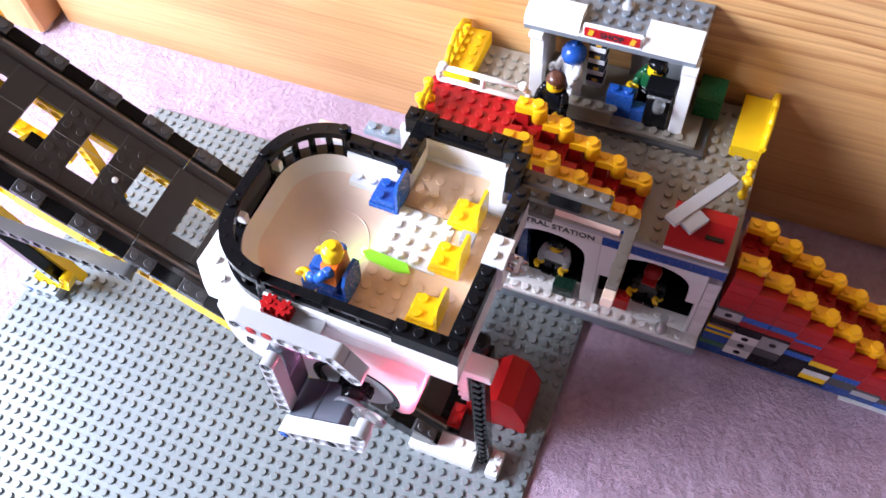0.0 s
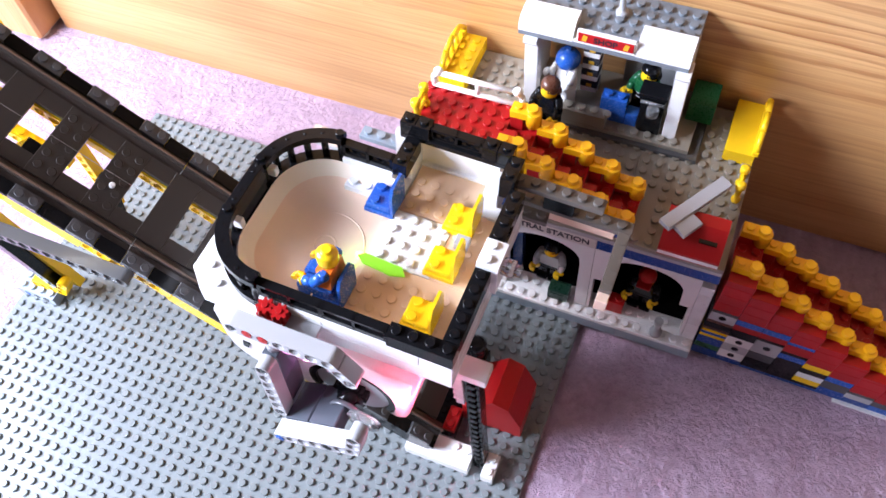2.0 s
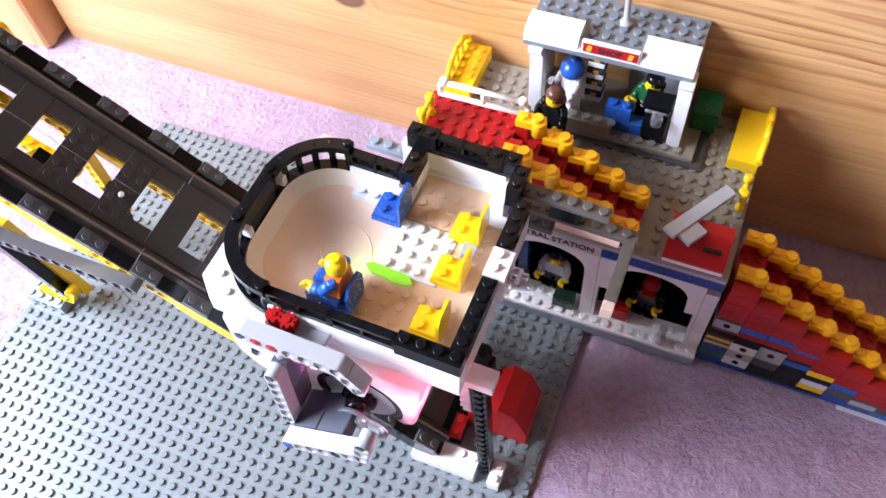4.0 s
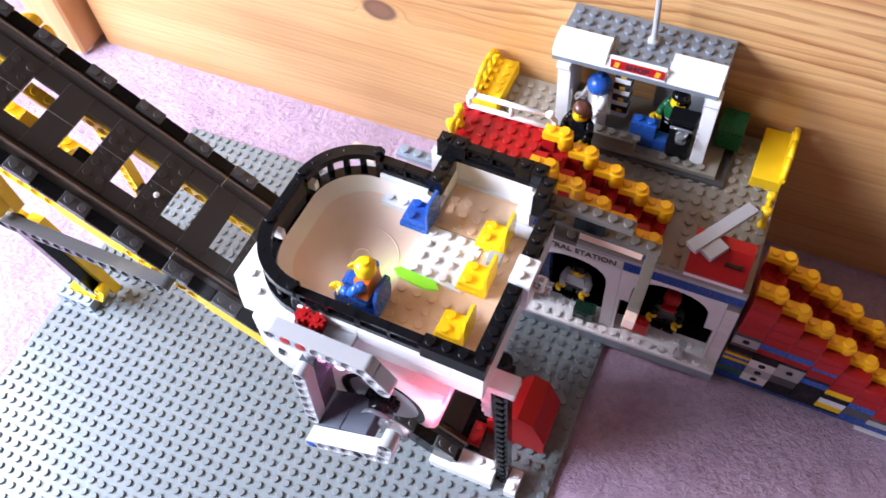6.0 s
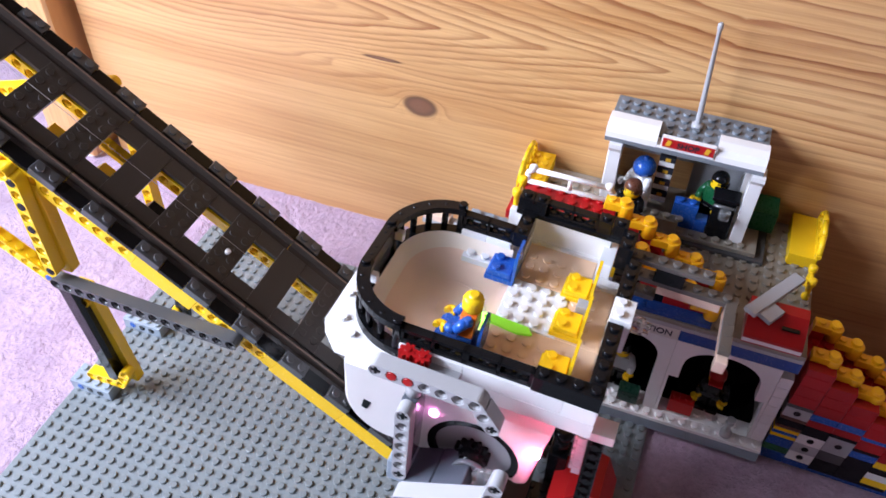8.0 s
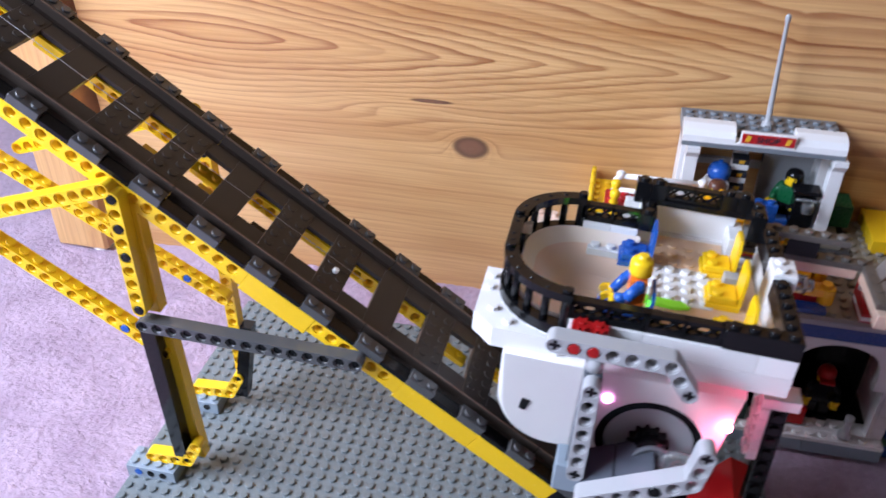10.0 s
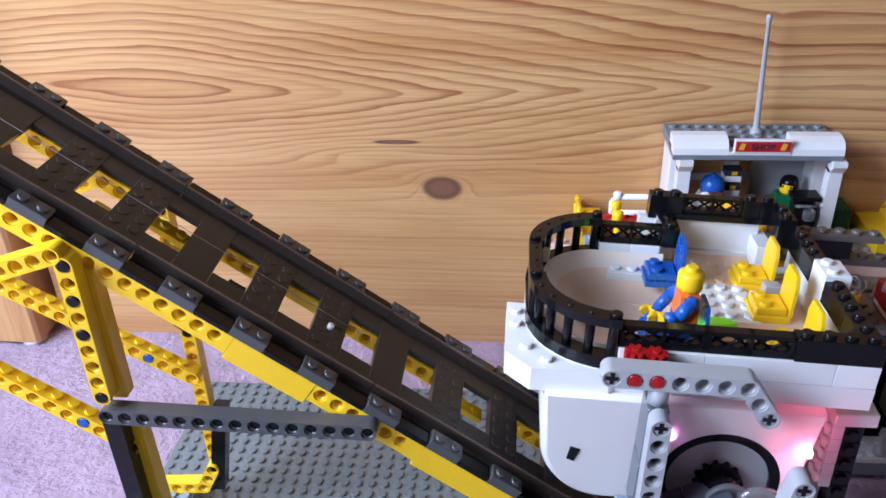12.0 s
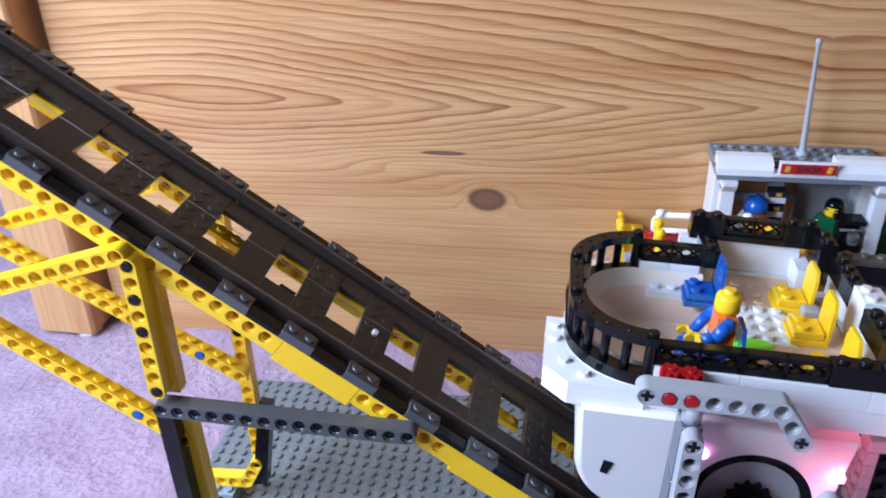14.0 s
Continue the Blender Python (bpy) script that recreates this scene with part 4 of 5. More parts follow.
    part("drum_axle", Solid().lathe((hub_x, -20.0, hub_z), [(0.1, 0.6), (1.2, 0.6), (1.5, 0), (3.0, 0.4), (3.8, 2.2), (3.8, 7.0)], 20, "y"), CHROME, car, "silver axle end")
    part("drum_hub", Solid().tube((hub_x, -13.0, hub_z), (wheel[0], -6, wheel[1]), 7.0, 24), BLACK, car)
    # technic arms on the front side
    s = Solid()
    top = liftarm(s, -100, 18, -18.0, -9.5, [(6, 0), (2, -53)])
    axle_ends(part("upper_arm", s, LGREY, car, "light grey bent technic arm"), top, -18.0, -9.5, LGREY)
    for q in top[1:3]:
        part("arm_pin", pins(Solid(), [q], -18.3, -10), RED, car)
    s = Solid()
    pts = liftarm(s, -82, 4.5, -27, -19.6, [(6, -89)])
    axle_ends(part("upright_arm", s, LGREY, car, "light grey straight technic arm"), pts, -27, -19.6, LGREY)
    for z0, z1 in ((-44, -18.8), (-18.4, 7)):
        part("upright_block", Solid().soft_box(-85.8, -78.2, -19.5, -5.8, z0, z1, 0.5), SLATE, car)
    for x0, x1 in ((0, 15.8), (16.2, 34)):
        s = Solid().soft_box(x0, x1, -27.5, -6, -3.7, 3.7, 0.5)
        s.turn(at(-77, 0, -50) @ Matrix.Rotation(radians(-29.5), 4, "Y"))
        part("lower_block", s, SLATE, car, "dark grey glossy bracket behind the lower arm")
    s = Solid()
    low = liftarm(s, -76.5, -48.5, -37.5, -28.5, [(6, 29.5), (2, 82.5)])
    axle_ends(part("lower_arm", s, LGREY, car, "light grey bent technic arm"), low, -37.5, -28.5, LGREY)
    part("arm_pin", pins(Solid(), [low[0]], -37.9, -28), BLUE, car)
    part("arm_pin", pins(Solid(), [low[4]], -37.8, -28), BLACK, car)
    s = Solid().tube((-82, -14, 6), (-82, -14, 14), 3.8, 14).soft_box(-90, -64, -12, 0.5, 11, 14.2, 0.4)
    part("arm_bracket", s, LGREY, car)
    s = Solid().soft_box(-90, -77, -20, -6, -62, -46, 0.6).tube((-64, -30, -54), (-64, -16, -54), 3.4, 14).tube((-62, -24, -52), (-58, -20, -42), 3.0, 12)
    part("hook_block", s, BLUEGREY, car)
    s = Solid().lathe((low[-1][0] - 6, -20, low[-1][1] - 26), [(3, 0), (9, 1), (9, 3), (3, 4)], 18, "y")
    part("clear_wheel", s, CLEAR, car)
    s = Solid().soft_box(-94, -79, -7, 0, 15.0, 17.4, 0.5)
    for cx, cy in ((-90.2, -3.2), (-82.8, -3.6)):
        s.prism([(cx + r * math.cos(2 * math.pi * i / 24), cy + r * math.sin(2 * math.pi * i / 24)) for i, r in enumerate([2.9, 4.3, 4.3] * 8)], "z", 17.4, 21.5)
        s.lathe((cx, cy, 21.5), [(1.7, 0), (1.4, 0.6)], 10)
    part("red_piece", s, RED, car, "red knobbly piece on the deck edge")
    part("pink_lamp", Solid().tube((-73, -7.0, -14), (-73, -5, -14), 2.4, 14), LED_PINK, car, "glowing pink light")
    part("red_lamp", Solid().lathe((-20.5, -6.5, -19), [(0.6, 0), (1.7, 0.8), (1.7, 2.6), (0.8, 3.4)], 12), LED_RED, car, "small red tail light")
    part("inner_lamp", Solid().lathe((-29, 4, -30), [(1, 0), (3, 1.5), (3, 4.5), (1, 6)], 12), LED_RED, car, "red light inside the hull")
    part("inner_lamp", Solid().lathe((-76, 3, -16), [(1, 0), (2, 1), (2, 3), (1, 4)], 12), LED_PINK, car, "pink light inside the hull")
    part("floor_lens", Solid().prism([(-67, 44), (-63, 41), (-48, 39.4), (-41, 41.5), (-44, 45.4), (-64, 46.4)], "z", 7.8, 9.2), LIME, car, "lit lime green floor light cover")
    part("floor_lamp", Solid().lathe((-67.6, 47, 2.2), [(0.8, 0), (2.2, 0.8), (2.2, 3.0), (0.8, 4)], 12), LED_GREEN, car, "small green light at the edge of the floor")
    part("bogie", Solid().soft_box(-116, -80, 14, 80, -60, -50, 1.0), BLACK, car)


build_car()
CARM = CAR.copy()
place_fig("yellow-headed toy figure in orange vest sitting on a blue chair", CARM @ pose(-0.069, 0.022, 0.0118), (BLUE, ORANGE, BLUE, YELLOW, YELLOW), seated=True, arm=-7.0, reach=0.7)


# ---- station ----
def arch_wall(s, x0, x1, y0, y1, z0, z1, ox0, ox1, spring, seg=12):
    """A wall panel with an arched opening from z0 up to the curve that springs at the given height."""
    s.box(x0, ox0, y0, y1, z0, z1)
    s.box(ox1, x1, y0, y1, z0, z1)
    cx, rx = (ox0 + ox1) / 2, (ox1 - ox0) / 2
    rise = z1 - 3.0 - spring
    pts = [(cx - rx * math.cos(math.pi * i / seg), spring + rise * math.sin(math.pi * i / seg) ** 0.8) for i in range(seg + 1)]
    for (ax, az), (bx, bz) in zip(pts, pts[1:]):
        k = len(s.v)
        for y in (y0, y1):
            s.v += [(ax, y, az), (bx, y, bz), (bx, y, z1), (ax, y, z1)]
        for q in ((0, 1, 2, 3), (7, 6, 5, 4), (0, 4, 5, 1), (3, 2, 6, 7)):
            s.face([k + i for i in q])
    return s


ZB, ZW, ZT, ZR = 12.8, 86.4, 96.0, 102.4


def build_station():
    st = thing("toy_station", "white and blue brick-built toy railway station", "toy station")
    for x0, x1 in ((-56, -8), (-8, 40), (40, 88), (88, 136)):
        part("base_brick", Solid().brick(x0, x1, -8, 108, 0.2, 9.6, False), BLUEGREY, st)
    for x0, x1 in ((-56, 8), (8, 72), (72, 136)):
        s = Solid().soft_box(x0 + 0.05, x1 - 0.05, -8, 0.2, 9.6, ZB, 0.25)
        s.studs(x0, x1, -8, 0, ZB)
        part("front_ledge", s, WHITE, st)
    s = Solid().box(-55.5, 135.5, 0.2, 12, 9.6, ZB)
    for x0, x1 in ((-40, -8), (8, 56), (72, 120)):
        s.studs(x0, x1, 2, 10, ZB)
    part("sill_plate", s, WHITE, st)
    # floor behind the sill: black stands in for the shade inside
    part("station_floor", Solid().box(-55.5, 135.5, 12, 107, 9.6, ZB - 0.1), BLACK, st, "inner floor coloured black for the unlit interior")
    # front wall: arches between piers, seams between the bricks
    for x0, x1, a, b, sp in ((-56, 0, -40, -8, 70), (0, 64, 8, 56, 64), (64, 128, 72, 120, 64)):
        if x0 == 64:
            s = Solid().box(64.1, 66, 0, 8, ZB, 52).box(126, 127.9, 0, 8, ZB, 52)
            arch_wall(s, 64.1, 127.9, 0, 8, 52, ZW - 0.1, a, b, sp)
            s.weld = True
        else:
            s = arch_wall(Solid(), x0 + 0.1, x1 - 0.1, 0, 8, ZB, ZW - 0.1, a, b, sp)
        part("arch_panel", s, WHITE, st, "white arched station wall")
    for i in range(7):
        z0 = ZB + i * 9.6
        part("brick", Solid().soft_box(128.1, 136, 0, 8, z0, min(z0 + 9.5, ZW - 0.1), 0.25), WHITE, st)
    # blue band with the name board in the middle
    part("band", Solid().soft_box(-56, -0.2, 0, 8, ZW, ZT, 0.25), DBLUE, st, "blue stripe")
    part("band", Solid().soft_box(64.2, 136, 0, 8, ZW, ZT, 0.25), DBLUE, st, "blue stripe")
    board = part("name_board", Solid().soft_box(0, 64, -0.1, 8, ZW, ZT, 0.25), LABEL, st, "cream name board lettered CENTRAL STATION")
    part("lettering", text_solid("CENTRAL STATION", 55.5, 5.0).turn(at(4.2, -0.1, ZW + 2.3)), INK, board, "black capitals")
    # side wall in blue and white stripes
    for i in range(10):
        z0 = ZB + i * 8.32
        part("side_course", Solid().soft_box(-56, -48, 8.1, 108, z0, z0 + 5.2, 0.2), WHITE, st)
        part("side_stripe", Solid().soft_box(-55.8, -48, 8.1, 108, z0 + 5.2, z0 + 8.32, 0.1), BLUE, st, "blue stripe")
    part("back_wall", Solid().box(-56, 136, 108, 116, 0, ZT), WHITE, st)
    # inner wall behind the arches, black in place of interior shade
    part("inner_wall", Solid().box(-47.9, 128, 42, 46, ZB, ZT), BLACK, st, "inner wall coloured black for the unlit interior")
    for i in range(9):
        z0 = ZB + i * 9.25
        part("end_course", Solid().soft_box(128.2, 136, 8.1, 108, z0, z0 + 9.2, 0.2), WHITE, st)
    # dividers between the arches, interior shade again put in as black
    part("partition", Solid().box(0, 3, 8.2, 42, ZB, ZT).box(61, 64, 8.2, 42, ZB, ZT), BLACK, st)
    # roof deck of old grey plates
    for x0, x1 in ((-56, 8), (8, 72), (72, 136)):
        part("roof_edge", Solid().soft_box(x0 + 0.05, x1 - 0.05, -0.4, 116, ZT, ZR - 3.2, 0.2), LGREY, st)
        s = Solid().soft_box(x0 + 0.05, x1 - 0.05, 0, 116, ZR - 3.2, ZR, 0.2)
        for i in range(8):
            for j in range(14):
                x, y = x0 + 4 + 8 * i, 4 + 8 * j
                if not ((3 < x < 86 and 8 < y < 40) or (-36 < x < 80 and y < 40) or (x > 96 and y < 22) or (8 < x < 104 and y > 68)):
                    s.stud(x, y, ZR)
        part("roof_plate", s, TANGREY, st, "grey-brown studded roof plate")
    for x0, x1 in ((-40, -8), (-8, 40), (40, 80)):
        s = Solid().soft_box(x0, x1 - 0.05, 1, 41, ZR, ZR + 3.2, 0.2)
        if x0 < -8:
            s.studs(x0, 0, 1, 41, ZR + 3.2)
        part("blue_plate", s, DBLUE, st, "dark blue plate under the stairs")
    # things screwed into the windows
    whole("toy_till", Solid().soft_box(38, 52, -3, 6, ZB + 1.6, ZB + 12.5, 0.5).soft_box(41, 49, -3.3, -2.8, ZB + 5, ZB + 10, 0.1), DKGREEN, "dark green toy till standing in the station window", "toy till")
    part("red_counter", Solid().brick(72, 88, 1, 9, ZB + 1.6, ZB + 14), RED, st)
    part("blue_pillar", Solid().soft_box(8.2, 15, 12, 20, ZB, ZW - 16, 0.4), DBLUE, st)
    whole("toy_goblet", Solid().lathe((112, -4, ZB + 1.65), [(4, 0), (4, 3), (2, 4), (1.6, 12), (2.8, 13), (2.8, 17)], 14), LGREY, "light grey toy goblet stand on the station ledge", "toy goblet")


build_station()


# ---- stairs up to the upper platform, and the upper platform itself ----
def yellow_step(x, y, z):
    """A yellow two-stud plate whose outer end stands on a round brick."""
    s = Solid()
    s.soft_box(x, x + 16, y, y + 8, z, z + 5.2, 0.25)
    s.stud(x + 4, y + 4, z + 5.2)
    s.stud(x + 12, y + 4, z + 5.2, 12, 2.6, 3.3)
    s.lathe((x + 13, y + 3.4, z - 5.6), [(2.9, 0), (4.4, 0.6), (4.4, 10.4), (4.1, 10.9)], 16)
    return s


def build_small_stairs():
    up = thing("toy_stairs", "red toy brick stairs with yellow edges down from a platform", "toy stairs")
    colours = {(0, 0): LGREY, (1, 0): WHITE, (2, 0): BLACK, (0, 1): YELLOW, (0, 2): YELLOW, (1, 1): BLACK}
    for k in range(5):
        x = 0.8 + 16 * k
        for row in range(4 - k):
            z = ZR + 3.2 + 9.6 * row
            m = colours.get((k, row), RED)
            part("brick", Solid().brick(x, x + 16, 9, 33, z, z + 9.6, row == 3 - k), m, up)
        if k == 4:
            part("plate", Solid().brick(x, x + 16, 9, 33, ZR + 3.2, ZR + 6.4), RED, up)
        zc = ZR + 3.2 + 9.6 * max(4 - k, 1 / 3)
        for yc in (9.2, 25.2):
            part("riser", Solid().brick(x, x + 7.6, yc, yc + 7.6, zc + (0.02 if k < 4 else 3.2), zc + (9.6 if k < 4 else 6.4), False), RED, up)
        zt = ZR + 3.2 + 9.6 * (5 - k)
        part("yellow_edge", yellow_step(x, 0.9, zt), AMBER, up)
        part("yellow_edge", yellow_step(x, 25.1, zt + 0.02), AMBER, up)
    part("platform", Solid().brick(-55, 0.6, 9, 41, ZR + 42, ZR + 45.2).brick(-55, 0.6, 9, 41, ZR + 38.8, ZR + 42, False), RED, up, "red studded upper platform")
    part("pillar", Solid().soft_box(-51, -43, 24, 40, ZR + 0.1, ZR + 38.8, 0.3), YELLOW, up)
    s = Solid()
    z = ZR + 45.2
    for x in (-50, 4):
        s.tube((x, 38, z), (x, 38, z + 9), 1.7, 10)
        s.lathe((x + (3 if x < 0 else -3), 38, z + 11), [(2.2, 0), (2.6, 1), (2.6, 3.4), (1.5, 4.2)], 12)
    s.tube((-50, 38, z + 9), (-46, 38, z + 12), 1.7, 10).tube((4, 38, z + 9), (0, 38, z + 12), 1.7, 10)
    s.tube((-46, 38, z + 12), (0, 38, z + 12), 1.7, 10).tube((-50, 38, z + 2), (4, 38, z + 2), 1.7, 10).tube((-23, 38, z + 2), (-23, 38, z + 12), 1.5, 10)
    part("white_rail", s, WHITE, up, "white guard rail behind the platform")
    for y0, z0 in ((11, ZR + 45.2), (22, ZR + 0.2)):
        s = Solid()
        x = -49.5
        for dy in (0, 12):
            s.lathe((x, y0 + dy, z0), [(2.6, 0), (2.8, 2), (1.8, 3.5), (1.8, 11), (2.8, 12.5), (2.8, 16), (1.5, 16.8)], 12)
        for dz in (5, 12):
            s.tube((x, y0, z0 + dz), (x, y0 + 12, z0 + dz), 1.5, 10)
        part("yellow_rail", s, YELLOW, up, "small yellow guard rail")


build_small_stairs()


def build_big_stairs():
    big = thing("toy_brick_staircase", "patchwork coloured toy brick staircase standing on the carpet", "toy stairs",
                m=at(0.1366, 0, -0.0018) @ Matrix.Rotation(radians(2.0), 4, "Y"))
    # each column from the ground up: plates high, colour, and whether a hole shows in its end
    columns = [
        [(3, DBLUE), (2, GREEN), (3, DBLUE), (1, YELLOW), (1, BLUE), (1, YELLOW), (1, BROWN), (2, BLACK), (1, BROWN), (3, LGREY, True), (1, DGREY)],
        [(2, DBLUE), (3, WHITE, True), (3, LGREY, True), (3, WHITE, True), (3, BLACK), (2, RED), (2, BLUE)],
        [(1, DBLUE), (4, BLACK), (3, DGREY), (5, LGREY, True), (1, BLACK), (2, RED), (2, BLUE)],
        [(1, DBLUE), (8, BLACK), (2, BLUE), (1, BLACK), (3, RED), (1, BLUE)],
        [(1, DBLUE), (1, BLACK), (2, YELLOW), (2, WHITE), (2, BLACK), (2, YELLOW)],
        [(3, DBLUE), (3, DGREY), (2, BLUE)],
        [(2, DBLUE), (2, LGREY), (1, DGREY)],
        [(2, BLUE), (2, DGREY)],
        [],
        [],
    ]
    for k, col in enumerate(columns):
        n = 30 - 3 * k
        left = n - sum(c[0] for c in col)
        while left > 0:
            col = col + [(min(3, left), RED)]
            left -= 3
        z = 0.0
        for i, c in enumerate(col):
            h = 3.2 * c[0]
            x = 16 * k
            if i == len(col) - 1:
                # the topmost brick stands along the front edge only, so the tread behind it lies deeper
                part("brick", Solid().brick(x, x + 16, 0, 15, z, z + h - 0.02, False), c[1], big)
                part("brick", Solid().brick(x, x + 8, 31.8, 40, z, z + h - 0.02, False), c[1], big)
            else:
                part("brick", Solid().brick(x, x + 16, 0, 40, z, z + h - 0.02, i == len(col) - 2), c[1], big)
            if len(c) > 2:
                part("hole", Solid().tube((x + 8, -0.25, z + h * 0.55), (x + 8, 0.3, z + h * 0.55), 2.2, 12), BLACK, big)
            z += h
        part("yellow_edge", yellow_step(x, 6.6, z), AMBER, big)
        part("yellow_edge", yellow_step(x, 31.6, z), AMBER, big)
    part("base_strip", Solid().soft_box(92, 176, -2.2, 40, -1.3, -0.1, 0.2), WHITE, big)


build_big_stairs()


# ---- shop on the station roof ----
def build_shop():
    sh = thing("toy_shop", "small white toy shop kiosk with a dark grey studded roof", "toy shop")
    z0 = ZR
    s = Solid().brick(8, 104, 67, 118, z0 + 0.1, z0 + 3.2, False)
    part("shop_base", s, DGREY, sh)
    s = Solid().brick(-12, 98, 70, 118, z0 + 3.2, z0 + 6.4, False)
    for i in range(13):
        s.stud(-8 + 8 * i, 74, z0 + 6.4)
    part("shop_floor", s, TANGREY, sh)
    for x in (-8, 80):
        s = Solid().soft_box(x, x + 8, 76, 84, z0 + 6.4, z0 + 58, 0.3)
        s.prism([(76, z0 + 56), (84, z0 + 56), (84, z0 + 64), (72, z0 + 64), (72, z0 + 61)], "x", x, x + 8)
        part("pillar", s, WHITE, sh)
    part("side_wall", Solid().soft_box(-10, -4, 92, 118, z0 + 6.4, z0 + 64, 0.3), WHITE, sh)
    part("side_wall", Solid().soft_box(78, 86, 96, 118, z0 + 6.4, z0 + 64, 0.3), WHITE, sh)
    part("shop_back", Solid().soft_box(46, 78, 113, 118, z0 + 6.4, z0 + 64, 0.3), LGREY, sh)
    part("back_rail", Solid().soft_box(-4, 45.8, 114, 117.5, z0 + 33, z0 + 38, 0.3), LGREY, sh)
    zr = z0 + 64
    part("roof_beam", Solid().soft_box(-12, 86, 75, 119, zr, zr + 3.2, 0.25), ROOFGREY, sh)
    s = Solid().soft_box(-12, 86, 84, 119, zr + 3.2, zr + 6.4, 0.25)
    for i in range(12):
        for j in range(4):
            s.stud(-7 + 8 * i, 88 + 8 * j, zr + 6.4)
    part("roof", s, ROOFGREY, sh, "dark grey studded roof plate")
    for x0, x1 in ((-12, 20), (56, 86)):
        s = Solid().prism([(75, zr + 3.2), (91, zr + 3.2), (91, zr + 12.2), (84, zr + 12.4), (78, zr + 10.6), (75.4, zr + 7.0)], "x", x0, x1)
        part("roof_slope", s, WHITE, sh, "white curved roof slope")
    s = Solid().soft_box(20.2, 55.8, 75.2, 84, zr + 3.2, zr + 5.0, 0.2).soft_box(22.6, 55.4, 74.4, 77, zr + 5.0, zr + 13.2, 0.2)
    sign = part("shop_sign", s, WHITE, sh, "white sign brick with a red panel lettered SHOP")
    part("sign_panel", Solid().box(23.4, 54.6, 74.0, 74.6, zr + 6.0, zr + 12.2), SIGNRED, sign)
    part("lettering", text_solid("SHOP", 13.5, 3.8).turn(at(32.3, 74.0, zr + 7.1)), INK, sign)
    s = Solid()
    for x in (27.0, 50.6):
        s.prism([(x - 1.8, zr + 7.2), (x + 1.0, zr + 7.0), (x + 2.0, zr + 10.8), (x - 0.6, zr + 11.4)], "y", 73.7, 74.1)
    part("sign_mark", s, SIGNYEL, sign)
    s = Solid().lathe((41, 101, zr + 6.4), [(3.6, 0), (3.6, 3), (2.6, 3.2), (1.9, 5), (1.7, 20), (1.2, 68), (1.7, 69), (1.7, 72), (1.0, 73)], 12)
    s.turn(at(41, 101, zr + 6.4) @ Matrix.Rotation(radians(-2.5), 4, "Y") @ at(-41, -101, -zr - 6.4))
    part("antenna", s, LGREY, sh, "long light grey aerial")
    # counter and till
    part("counter", Solid().brick(40, 56, 78, 86, z0 + 6.4, z0 + 25.6).brick(56, 63.5, 78, 86, z0 + 6.4, z0 + 16, False), BLUE, sh, "blue brick shop counter")
    part("grey_counter", Solid().brick(18, 46, 70, 78, z0 + 6.5, z0 + 16), TANGREY, sh)
    s = Solid().soft_box(64, 78, 76, 86, z0 + 6.4, z0 + 34, 0.4).soft_box(62, 79, 75, 87, z0 + 37, z0 + 40, 0.5).soft_box(66, 76, 78, 86, z0 + 34, z0 + 37, 0.2)
    cm = thing("coffee_machine", "black toy coffee machine with a clear jug in the shop", "coffee machine")
    part("machine_body", s, BLACK, cm)
    s = Solid().lathe((72, 73, z0 + 26), [(2.5, 0), (3.6, 1), (3.6, 6), (3.2, 6.6)], 14).tube((64, 74.5, z0 + 34.5), (78, 74.5, z0 + 34.5), 0.9, 8)
    part("jug", s, CLEAR, cm, "clear plastic jug")
    rack = thing("newspaper_rack", "white toy rack with dark folded newspapers in the shop", "newspaper rack")
    part("rack_back", Solid().soft_box(24.4, 33.6, 99, 104, z0 + 6.4, z0 + 53, 0.3), WHITE, rack)
    for i in range(4):
        part("shelf", Solid().soft_box(24, 34, 90, 99, z0 + 14 + 9.6 * i, z0 + 18 + 9.6 * i, 0.3), WHITE, rack)
        paper = part("newspaper", Solid().soft_box(23.8, 34.2, 89.8, 98.8, z0 + 18 + 9.6 * i, z0 + 22 + 9.6 * i, 0.3), INK, rack, "dark folded newspaper")
        part("picture", Solid().box(27.6, 31.0, 89.5, 89.9, z0 + 18.9 + 9.6 * i, z0 + 21.3 + 9.6 * i), SIGNYEL, paper, "small yellow picture")


build_shop()


# ---- loose bricks on the roof ----
def build_bench(x0, label, back_x, studs):
    b = thing("toy_bench", label, "toy bench", "yellow benches on the roof")
    seat = Solid().brick(x0, x0 + 18, 76, 118, ZR + 0.2, ZR + 9.8, False)
    if studs:
        seat.studs(x0 + 1, x0 + 17, 84, 116, ZR + 9.8)
    part("bench_seat", seat, YELLOW, b)
    s = Solid()
    pts = [(76, ZR + 9), (118, ZR + 9), (118, ZR + 14), (110, ZR + 22), (98, ZR + 24.5), (86, ZR + 22), (76, ZR + 14)]
    for (ya, za), (yb, zb) in zip(pts[2:], pts[3:]):
        s.tube((back_x, ya, za), (back_x, yb, zb), 1.8, 10)
    for y in (80, 88, 96, 104, 112):
        s.tube((back_x, y, ZR + 9), (back_x, y, ZR + (16 if y in (80, 112) else 22)), 1.5, 8)
    s.soft_box(back_x - 2, back_x + 2, 76, 118, ZR + 9.8, ZR + 13, 0.4)
    part("bench_back", s, YELLOW, b, "yellow arched bench back")


build_bench(117.5, "yellow toy bench with an arched rail back", 135, False)
build_bench(-66, "yellow toy bench with a rail back beside the shop", -64, True)

whole("green_box", Solid().brick(90, 106, 94, 114, ZR + 6.4, ZR + 22, False), GREEN, "dark green toy brick box beside the shop", "toy brick")

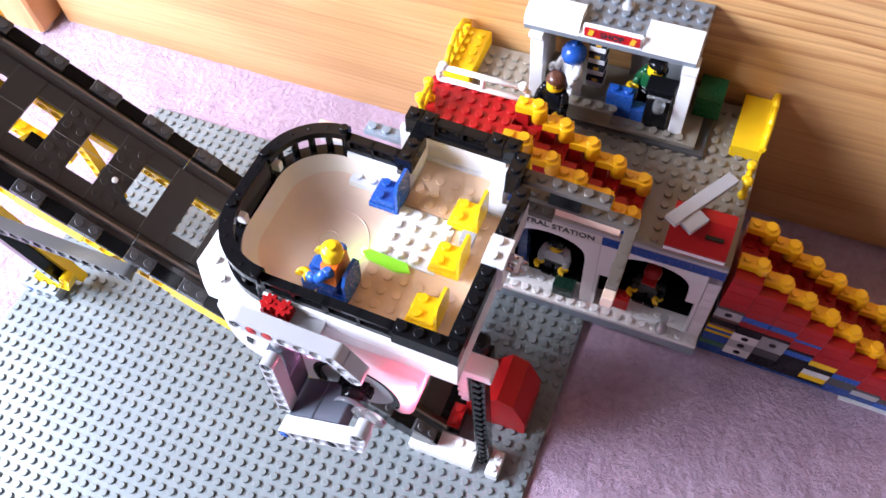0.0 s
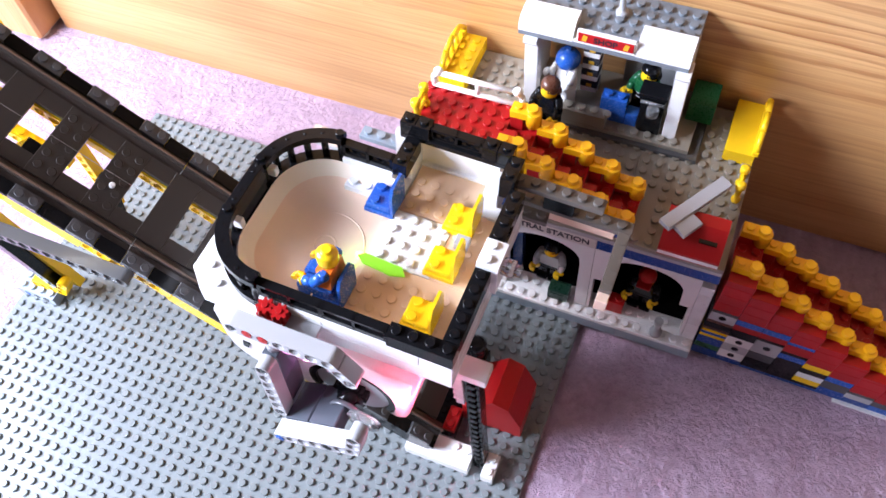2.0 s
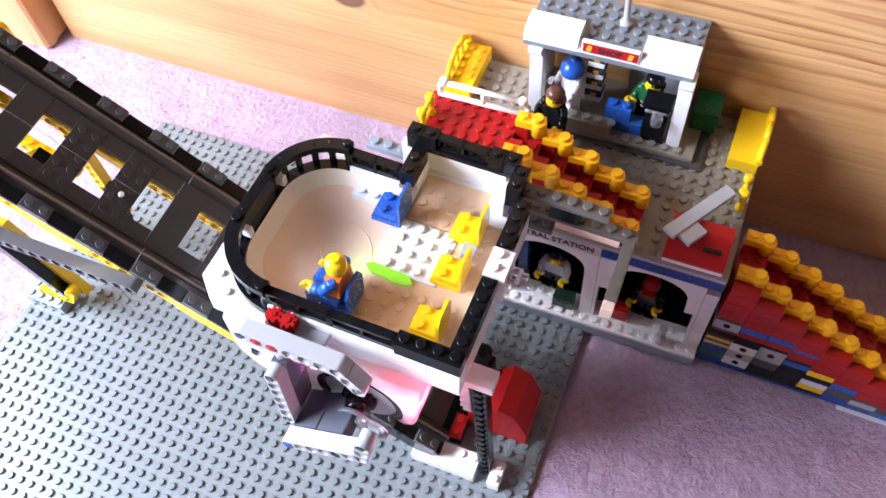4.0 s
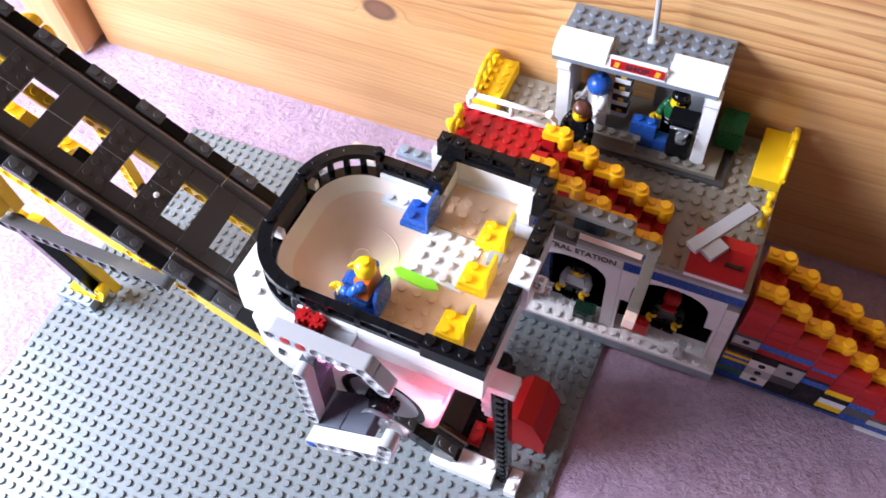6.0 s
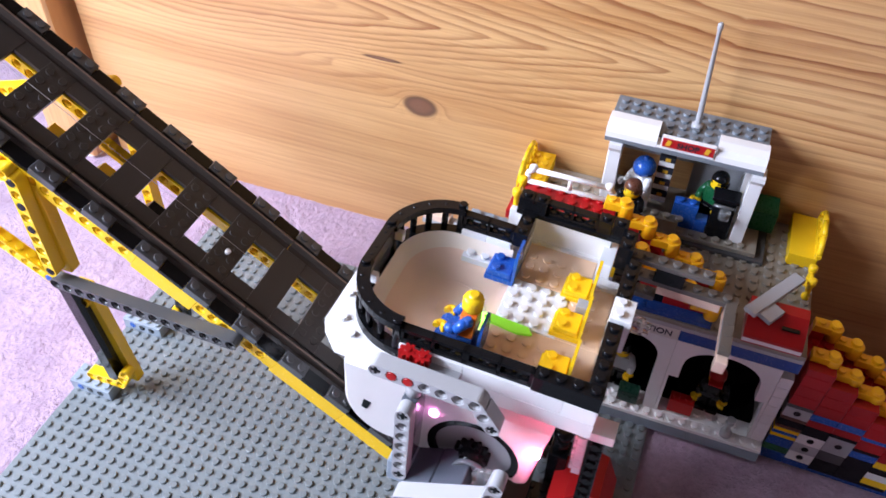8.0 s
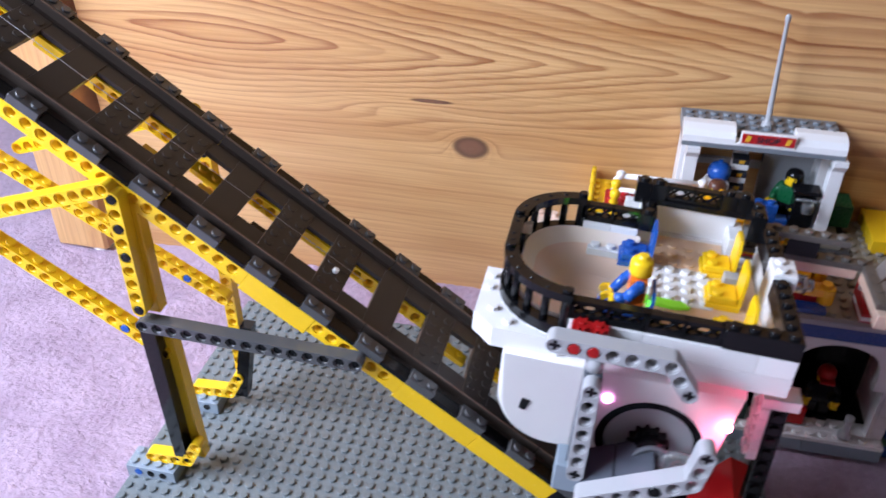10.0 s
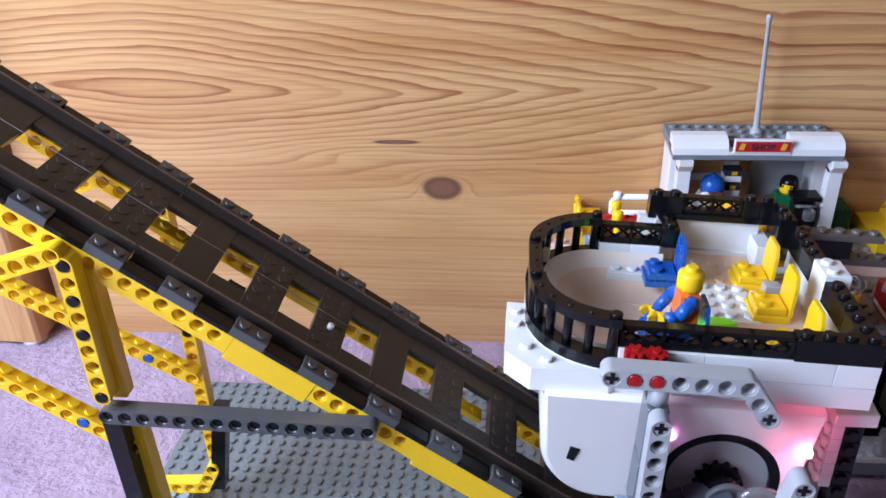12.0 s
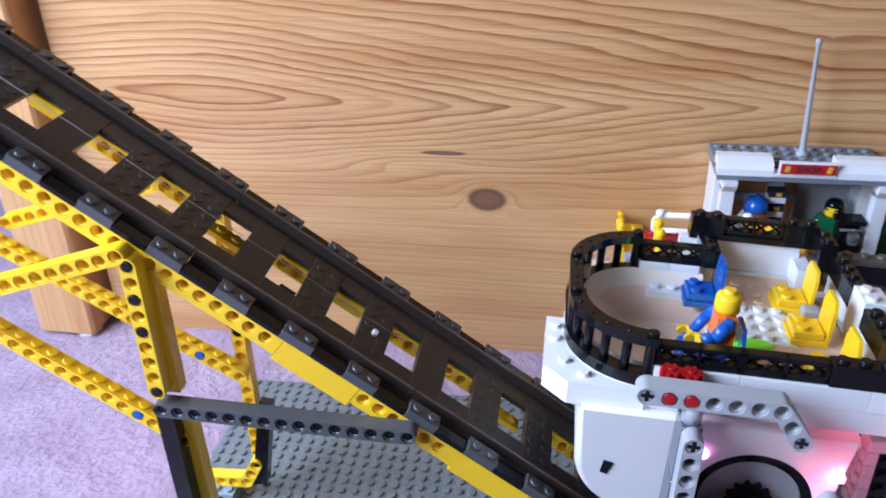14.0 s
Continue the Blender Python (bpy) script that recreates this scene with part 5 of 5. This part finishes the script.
box = thing("red_letter_box", "red toy letter box with a white stripe, on the roof", "toy box")
part("box_body", Solid().prism([(-1, ZR + 4.4), (23, ZR + 4.4), (23, ZR + 16), (15, ZR + 16), (-1, ZR + 6.4)], "x", 98, 132), RED, box)
part("box_stripe", Solid().soft_box(98, 132, -1.2, 22, ZR + 1.4, ZR + 4.4, 0.2), WHITE, box)
part("box_base", Solid().soft_box(98, 132, -0.8, 22, ZR + 0.2, ZR + 1.4, 0.1), RED, box)
part("slot", Solid().box(118, 128, 6, 8.4, ZR + 11.2, ZR + 12.4), BLACK, box)

tile = Solid().soft_box(-24, 24, -4, 4, 0, 3.2, 0.3)
ob = whole("grey_tile", tile, LGREY, "long light grey tile lying across the red box", "toy tile")
ob.matrix_world = pose(0.1106, 0.0265, 0.1188, 0, 0, 57)
tile = Solid().soft_box(-7, 7, -5, 5, 0, 3.2, 0.3)
ob = whole("grey_tile", tile, LGREY, "short light grey tile beside the long one", "toy tile")
ob.matrix_world = pose(0.1094, 0.0117, 0.1175, 4, 0, 57)
s = Solid()
for y in (0, 12):
    s.lathe((0, y, 0), [(2.6, 0), (2.8, 2), (1.7, 3.5), (1.7, 11), (2.8, 12.5), (2.8, 16), (1.5, 16.8)], 12)
for dz in (5, 12):
    s.tube((0, 0, dz), (0, 12, dz), 1.5, 10)
ob = whole("yellow_guard", s, YELLOW, "small yellow toy guard rail on the roof edge", "toy rail")
ob.matrix_world = pose(0.1315, 0.048, (ZR + 1.7) / 1000)

# ---- figures ----
place_fig("toy figure with brown hair and black suit by the shop", pose(0.013, 0.060, (ZR + 1.7) / 1000 + 0.008, 0, 0, 70), (BLACK, BLACK, BLACK, YELLOW, BROWN), hat="hair")
place_fig("toy figure with a blue helmet behind the shop front", pose(0.016, 0.086, (ZR + 6.4) / 1000 + 0.003, 0, 0, 40), (WHITE, WHITE, WHITE, WHITE, BLUE), hat="round")
place_fig("toy shopkeeper with black hair and a green top", pose(0.064, 0.093, (ZR + 6.4) / 1000, 0, 0, 60), (BLACK, GREEN, GREEN, YELLOW, BLACK), hat="hair")
place_fig("toy figure in orange with a white helmet", pose(-0.022, 0.020, 0.0128, 0, 0, 80), (BLACK, ORANGE, ORANGE, YELLOW, WHITE), hat="helmet")
place_fig("toy ticket clerk in grey with black hair", pose(0.034, 0.016, 0.0128, 0, 0, 86), (BLACK, LGREY, LGREY, YELLOW, BLACK), hat="hair")
place_fig("toy figure in black with a red cap", pose(0.097, 0.016, 0.0128, 0, 0, 86), (BLACK, BLACK, BLACK, YELLOW, RED), hat="cap")


# ---- buffer and signal at the foot of the track ----
def build_buffer():
    b = thing("track_buffer", "red sloped toy buffer block at the foot of the track", "toy buffer")
    s = Solid().prism([(14, 0.2), (52, 0.2), (52, 18), (44, 40), (34, 44), (24, 30), (14, 22)], "y", -97, -66)
    part("red_slope", s, RED, b)
    s = Solid().tube((14, -69, 36), (14, -69, 52), 5.0, 14).lathe((14, -69, 50), [(3, 0), (6, 2.5), (6.2, 5), (3.5, 8)], 14).soft_box(8, 20, -76, -62, 0.2, 38, 0.6)
    part("black_lever", s, BLACK, b)
    part("black_block", Solid().brick(-2, 14, -112, -80, 0.2, 9.8), BLACK, b)
    part("red_block", Solid().brick(6, 14, -112, -96, 9.8, 13.0), RED, b)
    sg = thing("toy_signal_post", "black toy signal post with a white plate side", "toy signal")
    s = Solid()
    for i in range(17):
        s.soft_box(30, 38, -123, -115, 8 * i + 0.3, 8 * i + 8.2, 0.5)
        s.tube((34, -124.5, 8 * i + 4.2), (34, -123, 8 * i + 4.2), 2.4, 10)
    part("post", s, BLACK, sg)
    for i in range(5):
        z = 104 + 6.6 * i
        s = Solid().soft_box(25.2, 29.8, -124, -113, z, z + 6.5, 0.3)
        s.tube((23.6, -121, z + 3.3), (25.3, -121, z + 3.3), 2.4, 10).tube((23.6, -116, z + 3.3), (25.3, -116, z + 3.3), 2.4, 10)
        part("white_plate", s, WHITE, sg, "white studded plate")
    part("cap_plate", Solid().soft_box(25.2, 42, -124, -113, 137, 143.5, 0.4), WHITE, sg)
    s = Solid().brick(-12, 29.8, -131, -115.5, 0.2, 9.8, False).studs(14, 30, -123.5, -115.5, 9.8).brick(38.2, 46, -131, -115, 0.2, 9.8)
    part("foot", s, WHITE, sg)


build_buffer()
